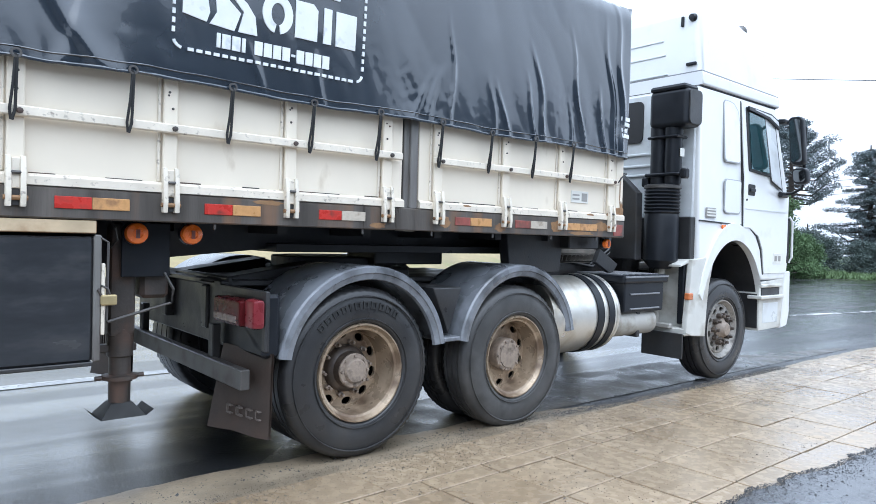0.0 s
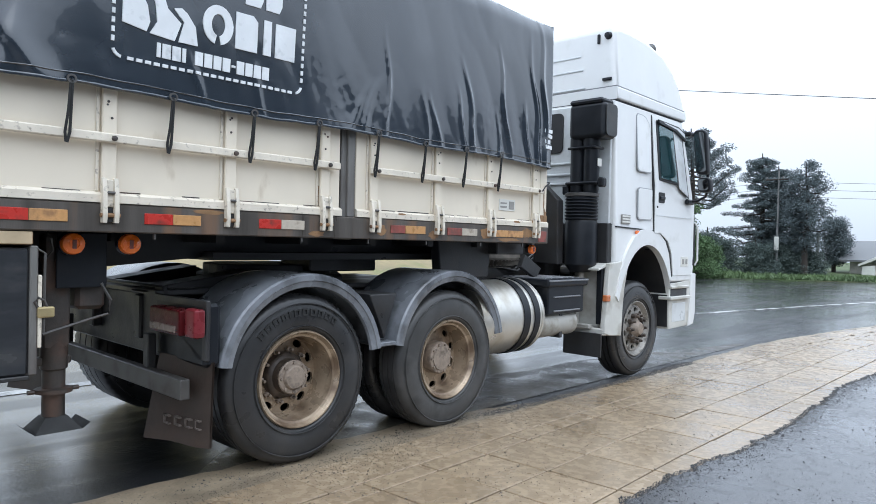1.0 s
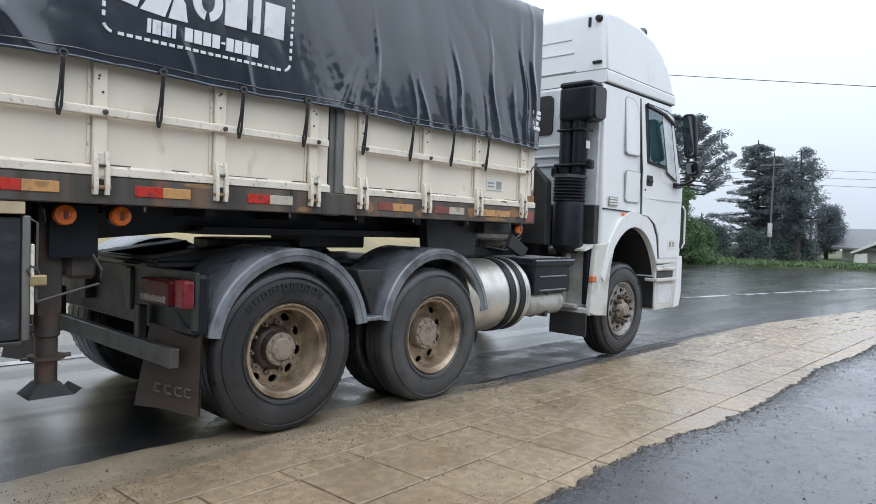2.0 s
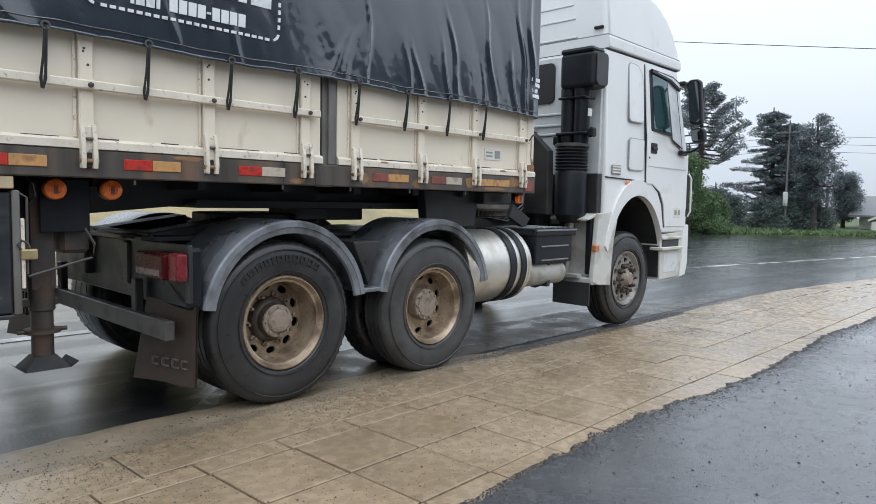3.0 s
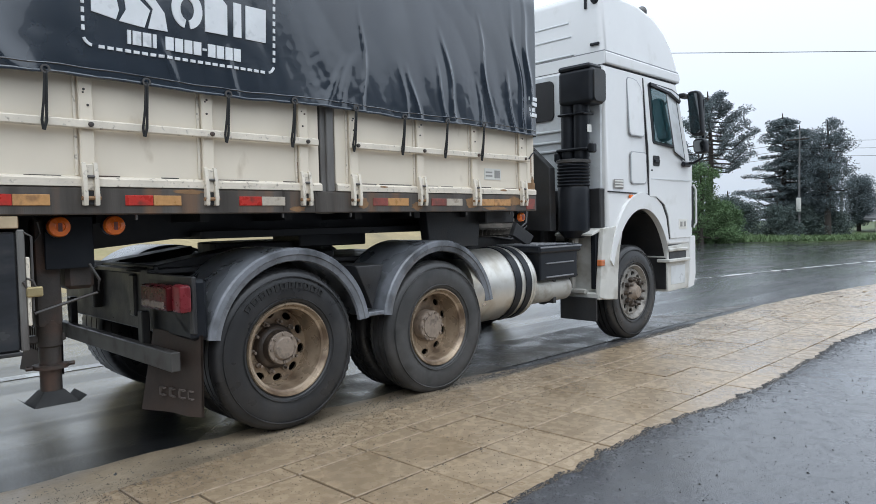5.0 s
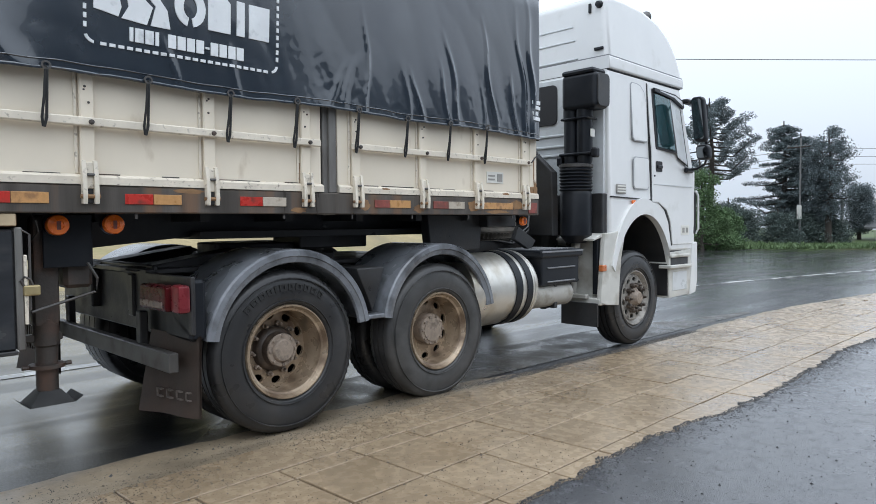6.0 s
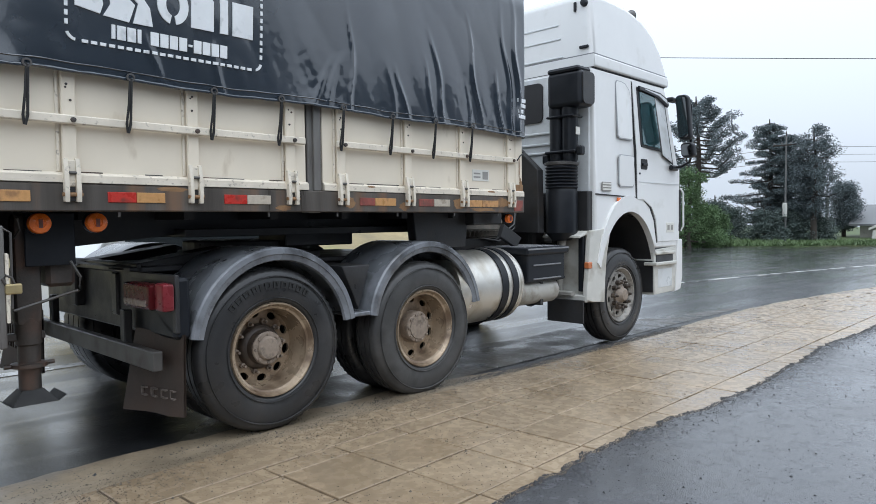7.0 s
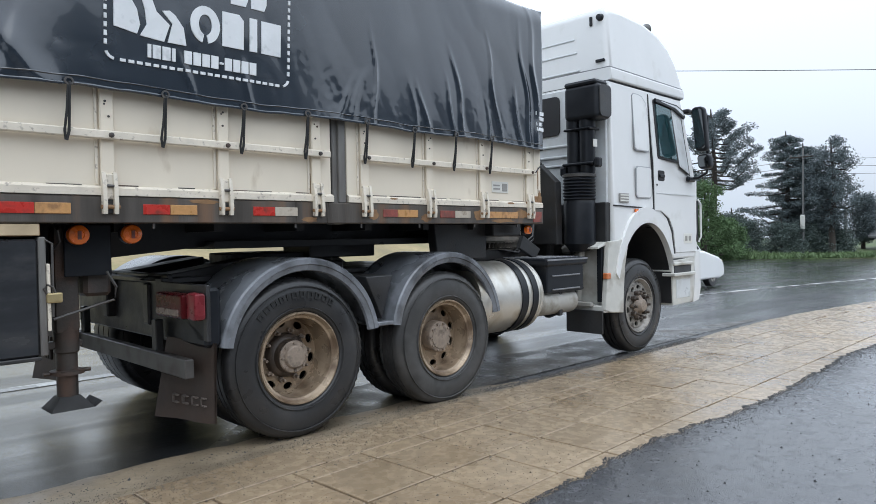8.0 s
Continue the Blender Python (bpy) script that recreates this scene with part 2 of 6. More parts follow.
    rr = n.new("ShaderNodeMapRange")
    rr.inputs["From Min"].default_value, rr.inputs["From Max"].default_value = 0.38, 0.64
    rr.inputs["To Min"].default_value, rr.inputs["To Max"].default_value = rough_lo, rough_hi
    l.new(big.outputs["Fac"], rr.inputs["Value"])
    l.new(rr.outputs["Result"], b.inputs["Roughness"])
    bp = n.new("ShaderNodeBump")
    bp.inputs["Distance"].default_value = 0.004
    bs = n.new("ShaderNodeMath")
    bs.operation = "MULTIPLY"
    bs.inputs[1].default_value = bump
    l.new(film.outputs["Result"], bs.inputs[0])
    ba = n.new("ShaderNodeMath")
    ba.operation = "ADD"
    ba.inputs[1].default_value = bump * 0.25
    l.new(bs.outputs["Value"], ba.inputs[0])
    l.new(ba.outputs["Value"], bp.inputs["Strength"])
    l.new(grain.outputs["Fac"], bp.inputs["Height"])
    l.new(bp.outputs["Normal"], b.inputs["Normal"])
    if film_coat:
        ripple = n.new("ShaderNodeTexNoise")
        ripple.inputs["Scale"].default_value, ripple.inputs["Detail"].default_value = ripple_scale, 4.0
        l.new(geo.outputs["Position"], ripple.inputs["Vector"])
        rb = n.new("ShaderNodeBump")
        cr = n.new("ShaderNodeMapRange")
        cr.inputs["From Min"].default_value, cr.inputs["From Max"].default_value = 0.42, 0.66
        cr.inputs["To Min"].default_value, cr.inputs["To Max"].default_value = film_rough * 0.5, film_rough * 3.2
        l.new(fine.outputs["Fac"], cr.inputs["Value"])
        l.new(cr.outputs["Result"], b.inputs["Coat Roughness"])
        rb.inputs["Strength"].default_value, rb.inputs["Distance"].default_value = ripple_strength, 0.004
        l.new(ripple.outputs["Fac"], rb.inputs["Height"])
        l.new(rb.outputs["Normal"], b.inputs["Coat Normal"])
    if coat_streak:
        m3, sn, sr = n.new("ShaderNodeMapping"), n.new("ShaderNodeTexNoise"), n.new("ShaderNodeMapRange")
        m3.inputs["Scale"].default_value = coat_streak
        sn.inputs["Scale"].default_value, sn.inputs["Detail"].default_value = 1.0, 5.0
        sr.inputs["From Min"].default_value, sr.inputs["From Max"].default_value = 0.44, 0.53
        sr.inputs["To Min"].default_value, sr.inputs["To Max"].default_value = film_coat * 0.60, film_coat
        l.new(geo.outputs["Position"], m3.inputs["Vector"])
        l.new(m3.outputs["Vector"], sn.inputs["Vector"])
        l.new(sn.outputs["Fac"], sr.inputs["Value"])
        l.new(sr.outputs["Result"], b.inputs["Coat Weight"])
    return m


ASPHALT = wet_ground("wet_road_asphalt", (0.034, 0.035, 0.037), (0.018, 0.019, 0.021), 0.9, 0.30, 0.55, 0.9, 120, streak=(0.35, 1, 1), film_coat=1.0, film_rough=0.035, ripple_strength=0.95, ripple_scale=55, film_ior=1.55, coat_streak=(0.10, 1.5, 1))
ASPHALT.node_tree.nodes["Principled BSDF"].inputs["Specular IOR Level"].default_value = 0.2
LOT = wet_ground("wet_lot_asphalt", (0.074, 0.075, 0.080), (0.038, 0.040, 0.047), 1.1, 0.14, 0.48, 1.8, 150, grit=(0.035, 0.036, 0.039), film_coat=0.8, film_rough=0.12)
GRAVEL = wet_ground("wet_gravelly_asphalt", (0.072, 0.062, 0.050), (0.040, 0.037, 0.034), 3.0, 0.22, 0.62, 2.2, 110, grit=(0.13, 0.11, 0.085), film_coat=0.35, film_rough=0.10, ripple_strength=1.0, ripple_scale=60, coat_streak=(1.2, 2.6, 1))
MUD = wet_ground("muddy_gutter", (0.28, 0.22, 0.15), (0.20, 0.158, 0.11), 2.2, 0.28, 0.6, 0.8, 70, grit=(0.06, 0.05, 0.04))
TILE = wet_ground("mud_washed_paver", (0.335, 0.250, 0.162), (0.285, 0.210, 0.134), 1.6, 0.22, 0.44, 0.7, 60, grit=(0.11, 0.083, 0.058), random_value=0.06, film_coat=0.5, film_rough=0.16)
JOINT = material("dark_muddy_joint", (0.060, 0.047, 0.034), 0.7, vary=0.3, scale=12)
LINE = wet_ground("worn_white_road_paint", (0.50, 0.50, 0.485), (0.20, 0.20, 0.20), 2.5, 0.15, 0.45, 0.4, 90)
GRASS = material("wet_grass_ground", (0.055, 0.085, 0.022), 0.8, vary=0.4, scale=0.5, dirt=(0.10, 0.09, 0.04), dirt_amount=0.25, dirt_scale=0.3, bump=0.2, bump_scale=6)
BANK = material("dry_grass_bank", (0.25, 0.20, 0.105), 0.85, vary=0.3, scale=0.9, dirt=(0.13, 0.15, 0.05), dirt_amount=0.4, dirt_scale=0.6, bump=0.2, bump_scale=8)
BLADE = material("grass_blades", (0.105, 0.165, 0.065), 0.6, vary=0.45, scale=0.6)
BARK = material("dark_bark", (0.045, 0.036, 0.030), 0.85, vary=0.35, scale=6, bump=0.2, bump_scale=20)
# far needles and undergrowth: rain haze is mixed into these blue-grey colours
LEAF_DARK = material("hazed_dark_needles", (0.118, 0.146, 0.154), 0.6, vary=0.3, scale=0.8, spec=0.3)
LEAF_PINE = material("hazed_needles", (0.118, 0.148, 0.154), 0.6, vary=0.3, scale=0.8, spec=0.3)
LEAF_HAZED = material("hazed_undergrowth", (0.100, 0.132, 0.122), 0.6, vary=0.3, scale=0.8, spec=0.3)
LEAF_GREEN = material("broad_green_leaves", (0.105, 0.17, 0.078), 0.55, vary=0.4, scale=0.9, spec=0.15)
CONCRETE = material("grey_concrete_pole", (0.20, 0.20, 0.195), 0.8, vary=0.15, scale=3)
ROOF = material("grey_roof_tiles", (0.16, 0.165, 0.17), 0.6, vary=0.2, scale=3, stretch=(1, 6, 1))
HOUSE = material("pale_house_wall", (0.52, 0.50, 0.45), 0.8, vary=0.08, scale=1, dirt=(0.35, 0.33, 0.29), dirt_amount=0.2)
CARWHITE = material("white_car_paint", (0.80, 0.81, 0.81), 0.15, vary=0.02, scale=2, coat=0.6)
CARGLASS = material("dark_car_glass", (0.05, 0.06, 0.065), 0.06, vary=0.1, spec=0.7)


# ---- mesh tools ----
LONG = 1.0  # stretches the drawn rig along x to fit the camera's view


def part(name, bm, mat, parent=None, label="", smooth=None):
    """Links a bmesh as one mesh object under a thing or a part."""
    me = bpy.data.meshes.new(name)
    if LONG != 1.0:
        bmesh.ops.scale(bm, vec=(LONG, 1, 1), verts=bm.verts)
    bmesh.ops.recalc_face_normals(bm, faces=bm.faces)
    bm.to_mesh(me)
    bm.free()
    for m in mat if isinstance(mat, (list, tuple)) else [mat]:
        me.materials.append(m)
    ob = new(name, me)
    ob.parent = parent
    if label:
        tagged(ob, label=label)
    if smooth:
        me.shade_smooth()
        me.set_sharp_from_angle(angle=radians(smooth))
        if smooth in (35, 40):
            wm = ob.modifiers.new("even_shading", "WEIGHTED_NORMAL")
            wm.keep_sharp = True
    return ob


def empty(name, label, category, group="", m=None):
    ob = tagged(new(name), label, category, group)
    ob.empty_display_size = 0.2
    if m:
        ob.matrix_basis = m
    return ob


def box(x0, x1, y0, y1, z0, z1, bev=0.006, bm=None, seg=1):
    bm = bm or bmesh.new()
    r = bmesh.ops.create_cube(bm, size=1, matrix=Matrix.LocRotScale(((x0 + x1) / 2, (y0 + y1) / 2, (z0 + z1) / 2), None, (abs(x1 - x0), abs(y1 - y0), abs(z1 - z0))))
    if bev:
        es = {e for v in r["verts"] for e in v.link_edges}
        bmesh.ops.bevel(bm, geom=list(es), offset=bev, segments=seg, affect="EDGES", profile=0.5)
    return bm


def prism(outline, y0, y1, bev=0.0, seg=2, bm=None, plane="xz"):
    """A closed outline pushed from y0 to y1."""
    bm = bm or bmesh.new()
    put = {"xz": lambda a, b, c: (a, c, b), "yz": lambda a, b, c: (c, a, b), "xy": lambda a, b, c: (a, b, c)}[plane]
    va = [bm.verts.new(put(a, b, y0)) for a, b in outline]
    vb = [bm.verts.new(put(a, b, y1)) for a, b in outline]
    fs = [bm.faces.new(va), bm.faces.new(vb[::-1])]
    for i in range(len(va)):
        k = (i + 1) % len(va)
        fs.append(bm.faces.new((va[i], vb[i], vb[k], va[k])))
    if bev:
        es = list({e for f in fs[:2] for e in f.edges})
        bmesh.ops.recalc_face_normals(bm, faces=fs)
        bmesh.ops.bevel(bm, geom=es, offset=bev, segments=seg, affect="EDGES", profile=0.5, clamp_overlap=True)
    return bm


def rounded(x0, x1, z0, z1, r, n=4):
    """A rectangle with round corners, as an outline."""
    out = []
    for cx, cz, a in ((x1 - r, z0 + r, -90), (x1 - r, z1 - r, 0), (x0 + r, z1 - r, 90), (x0 + r, z0 + r, 180)):
        for i in range(n + 1):
            t = radians(a + 90 * i / n)
            out.append((cx + r * math.cos(t), cz + r * math.sin(t)))
    return out


def lathe(profile, seg=48, axis="y", bm=None, center=(0, 0, 0), ripple=None, closed=False, cap=True):
    """Turns a profile of (radius, along) round an axis. ripple(i, j) gives a change of radius."""
    bm = bm or bmesh.new()
    rings = []
    for i in range(seg):
        a = 2 * math.pi * i / seg
        ring = []
        for j, (r, h) in enumerate(profile):
            r2 = r + (ripple(i, j) if ripple else 0)
            c, s = r2 * math.cos(a), r2 * math.sin(a)
            p = {"y": (c, h, s), "x": (h, c, s), "z": (c, s, h)}[axis]
            ring.append(bm.verts.new((p[0] + center[0], p[1] + center[1], p[2] + center[2])))
        rings.append(ring)
    n = len(profile)
    for i in range(seg):
        a, b = rings[i], rings[(i + 1) % seg]
        for j in range(n if closed else n - 1):
            k = (j + 1) % n
            bm.faces.new((a[j], a[k], b[k], b[j]))
    if cap and not closed:
        for j in (0, n - 1):
            if profile[j][0] > 0.002:
                bm.faces.new([r[j] for r in rings])
    return bm


def tube(points, radius, seg=8, bm=None, taper=None):
    """A round bar along a run of points."""
    bm = bm or bmesh.new()
    pts = [Vector(p) for p in points]
    rings = []
    for i, p in enumerate(pts):
        d = (pts[min(i + 1, len(pts) - 1)] - pts[max(i - 1, 0)]).normalized()
        side = d.cross(Vector((0, 0, 1)) if abs(d.z) < 0.9 else Vector((1, 0, 0))).normalized()
        up = side.cross(d)
        r = radius if taper is None else radius + (taper - radius) * i / (len(pts) - 1)
        rings.append([bm.verts.new(p + side * (r * math.cos(2 * math.pi * k / seg)) + up * (r * math.sin(2 * math.pi * k / seg))) for k in range(seg)])
    for a, b in zip(rings, rings[1:]):
        for k in range(seg):
            bm.faces.new((a[k], a[(k + 1) % seg], b[(k + 1) % seg], b[k]))
    bm.faces.new(rings[0][::-1])
    bm.faces.new(rings[-1])
    return bm


def sheet(xs, ys, height, bm=None):
    bm = bm or bmesh.new()
    g = [[bm.verts.new((x, y, height(x, y))) for y in ys] for x in xs]
    for i in range(len(xs) - 1):
        for j in range(len(ys) - 1):
            bm.faces.new((g[i][j], g[i + 1][j], g[i + 1][j + 1], g[i][j + 1]))
    return bm


def strip(xs, lo, hi, height, n=4, bm=None):
    """A band along x between two edges that are functions of x."""
    bm = bm or bmesh.new()
    rows = [[bm.verts.new((x, lo(x) + (hi(x) - lo(x)) * k / n, height(x, lo(x) + (hi(x) - lo(x)) * k / n, k / n))) for k in range(n + 1)] for x in xs]
    for a, b in zip(rows, rows[1:]):
        for k in range(n):
            bm.faces.new((a[k], b[k], b[k + 1], a[k + 1]))
    return bm


def frange(a, b, step):
    n = max(1, round((b - a) / step))
    return [a + (b - a) * i / n for i in range(n + 1)]


# ---- the ground ----
def fall(x):
    """The road drops gently ahead of the truck, fitted to the camera's view."""
    k = max(0.0, min(1.0, (x - 8) / 40))
    return -0.006 * max(0.0, min(x, 50.0)) - 0.25 * k * k * (3 - 2 * k)


def bend(x):
    d = max(0.0, x - 8.4)
    return -0.14 * (d - 1.5 * (1 - math.exp(-d / 1.5)))


def row_lean(x):
    """The rows of pavers lean against the truck's line, fitted to the camera's view."""
    return 0.03 * x if x < 2 else 0.06 + 0.003 * (x - 2)


def kerb_line(x):
    return -0.164 + row_lean(x) + bend(x)


def lot_line(x):
    return -1.813 + 0.5 * bend(x) + 0.05 * noise.noise((x * 2.3, 3, 0)) + 0.035 * noise.noise((x * 9, 7, 0)) + 0.12 * noise.noise((x * 0.45, 1, 0))


xs_far = [-1500, -600, -250, -120, -60, -30] + frange(-16, 60, 1.0) + [75, 100, 150, 300, 700, 1500]
ys_far = [-1500, -500, -150, -60, -25] + frange(-14, 30, 2.0) + [45, 80, 200, 600, 1500]
tagged(part("ground", sheet(xs_far, ys_far, lambda x, y: fall(x) - 0.032), ASPHALT, smooth=60),
       "rain-wet dark asphalt road, glossy with standing water", "road", kind="structure")

tagged(part("trim", strip(frange(-30, 34, 0.4), lambda x: 3.25 + bend(x), lambda x: 3.42 + bend(x),
       lambda x, y, k: fall(x) - 0.026, 1), LINE), "worn white edge line on the wet road", "road marking", kind="structure")

pavement = tagged(part("pavement", strip(frange(-12, 34, 0.3), lambda x: -2.4 + bend(x), lambda x: kerb_line(x) - 0.01, lambda x, y, k: fall(x) - 0.012, 6), JOINT),
                  "flush footway of square pavers washed with tan mud", "pavement", kind="structure")
tagged(part("gutter", strip(frange(-12, 18, 0.06), lambda x: kerb_line(x) - 0.02,
       lambda x: 0.29 - 0.26 * max(0, min(1, (x - 1.25) / 1.57)) + 0.05 * noise.noise((x * 1.7, 0, 0)) + 0.03 * noise.noise((x * 7, 0, 0)) + bend(x) + 0.005 * max(0, x),
       lambda x, y, k: fall(x) - 0.004 - 0.023 * min(1, k * 1.6), 6), MUD, smooth=60), "wet muddy gutter along the footway edge", "gutter", kind="structure")
tagged(part("road_edge", strip(frange(-0.5, 8.5, 0.05), lambda x: 0.20 + bend(x),
       lambda x: 0.30 + (0.75 + 0.10 * noise.noise((x * 1.3, 8, 0)) + 0.07 * noise.noise((x * 6, 4, 0))) * max(0.0, min(1.0, (x + 0.5) / 0.9)) * max(0.0, min(1.0, (8.5 - x) / 3.5)) + bend(x),
       lambda x, y, k: fall(x) - 0.028 - 0.002 * k, 8), GRAVEL, smooth=60), "dark wet gravelly asphalt along the gutter", "road edge", kind="structure")
tagged(part("lot", strip([-40, -20, -12, -8] + frange(-6, 14, 0.03) + frange(14.5, 34, 0.5), lambda x: -30.0, lambda x: lot_line(x) - 0.03,
       lambda x, y, k: fall(x) + 0.012, 12, strip([-40, -20, -12, -8] + frange(-6, 14, 0.03) + frange(14.5, 34, 0.5), lambda x: lot_line(x) - 0.03, lot_line, lambda x, y, k: fall(x) + 0.012 - 0.022 * k, 2)), LOT, smooth=60), "damp bluish-grey asphalt lot with a ragged edge", "asphalt lot", kind="structure")
tagged(part("bank", sheet(frange(-60, 28, 1.5), frange(11.8, 31.8, 1.0), lambda x, y: fall(x) - 0.10 + (1 if x < 16 else max(0, 1 - (x - 16) / 12)) * max(0, min(2.6, (y - 12.1) * 0.36)) + 0.12 * noise.noise((x * 0.6, y * 0.6, 0)) * min(1, max(0, y - 12.3))), BANK, smooth=60),
       "dry yellowish grass bank beyond the road", "grass bank", kind="structure")


vb = bmesh.new()
rows_v = []
for x, y in [(25.6, 14.8), (34.2, 14.9), (40.6, 14.6), (43.6, 13.4), (46.2, 10.5), (48.6, 6.7), (51.5, 1.1), (54.9, -5.8), (66, -21)]:
    dx, dy = 0.72, 0.69
    rows_v.append([vb.verts.new((x + dx * d, y + dy * d, fall(x) - 0.04 + (0.0 if d == 0 else 0.12 + 0.35 * min(1, d / 10)))) for d in (0, 0.5, 2, 5, 10, 20, 60, 200)])
for a, b in zip(rows_v, rows_v[1:]):
    for k in range(7):
        vb.faces.new((a[k], b[k], b[k + 1], a[k + 1]))
tagged(part("verge", vb, GRASS, smooth=60), "green grass verge at the far side of the road", "grass verge", kind="structure")


# ---- wheels ----
def tyre_profile(R, w, rim):
    h = [(rim, 0.035), (rim + 0.02, 0.012), (rim + 0.06, 0.002), (rim + 0.115, 0.0), (R - 0.075, 0.008), (R - 0.035, 0.018), (R - 0.012, 0.032), (R, 0.055)]
    mid = []
    for g in (0.30, 0.5, 0.70):
        y = w * g
        mid += [(R + 0.001, y - 0.008), (R - 0.014, y - 0.006), (R - 0.014, y + 0.006), (R + 0.001, y + 0.008)]
    return h + mid + [(r, w - y) for r, y in h[::-1]]


def tyre_mesh(R, w, rim, y=0.0, notch=0.008):
    prof = [(r, h + y) for r, h in tyre_profile(R, w, rim)]
    n = len(prof)
    shoulder = {6, 7, n - 7, n - 8}
    bm = lathe(prof, 120, ripple=lambda i, j: -notch if (j in shoulder and i % 2) else 0.0, closed=True)
    # raised rings on the sidewall
    for r in (rim + 0.03, R - 0.06):
        lathe([(r, y + 0.006), (r + 0.003, y - 0.003), (r + 0.007, y - 0.003), (r + 0.010, y + 0.006)], 72, bm=bm, closed=True)
    return bm


def holed_disc(r0, r1, y, holes, r_hole, r_at, seg=60, turn=0.0):
    """A flat ring with round holes, each with a lip going back."""
    bm = bmesh.new()
    edges = []
    for r, n in ((r0, seg), (r1, seg)):
        vs = [bm.verts.new((r * math.cos(2 * math.pi * i / n), y, r * math.sin(2 * math.pi * i / n))) for i in range(n)]
        edges += [bm.edges.new((vs[i], vs[(i + 1) % n])) for i in range(n)]
    rims = []
    for k in range(holes):
        a = 2 * math.pi * k / holes + turn
        ca, sa = math.cos(a), math.sin(a)
        vs = []
        for i in range(14):
            t = 2 * math.pi * i / 14
            u, v = r_at + r_hole * 0.8 * math.cos(t), r_hole * 1.15 * math.sin(t)
            vs.append(bm.verts.new((u * ca - v * sa, y, u * sa + v * ca)))
        edges += [bm.edges.new((vs[i], vs[(i + 1) % 14])) for i in range(14)]
        rims.append(vs)
    bmesh.ops.triangle_fill(bm, use_beauty=True, edges=edges)
    for vs in rims:
        back = [bm.verts.new(v.co + Vector((0, 0.02, 0))) for v in vs]
        for i in range(14):
            bm.faces.new((vs[i], vs[(i + 1) % 14], back[(i + 1) % 14], back[i]))
    return bm


def arc_block(r0, r1, a0, a1, y0, y1, bm=None, n=2):
    """A small raised block that follows a circle."""
    bm = bm or bmesh.new()
    rows = []
    for i in range(n + 1):
        a = a0 + (a1 - a0) * i / n
        rows.append([bm.verts.new((r * math.cos(a), y, r * math.sin(a))) for r, y in ((r0, y1), (r0, y0), (r1, y0), (r1, y1))])
    for p, q in zip(rows, rows[1:]):
        for k in range(4):
            bm.faces.new((p[k], p[(k + 1) % 4], q[(k + 1) % 4], q[k]))
    bm.faces.new(rows[0][::-1])
    bm.faces.new(rows[-1])
    return bm


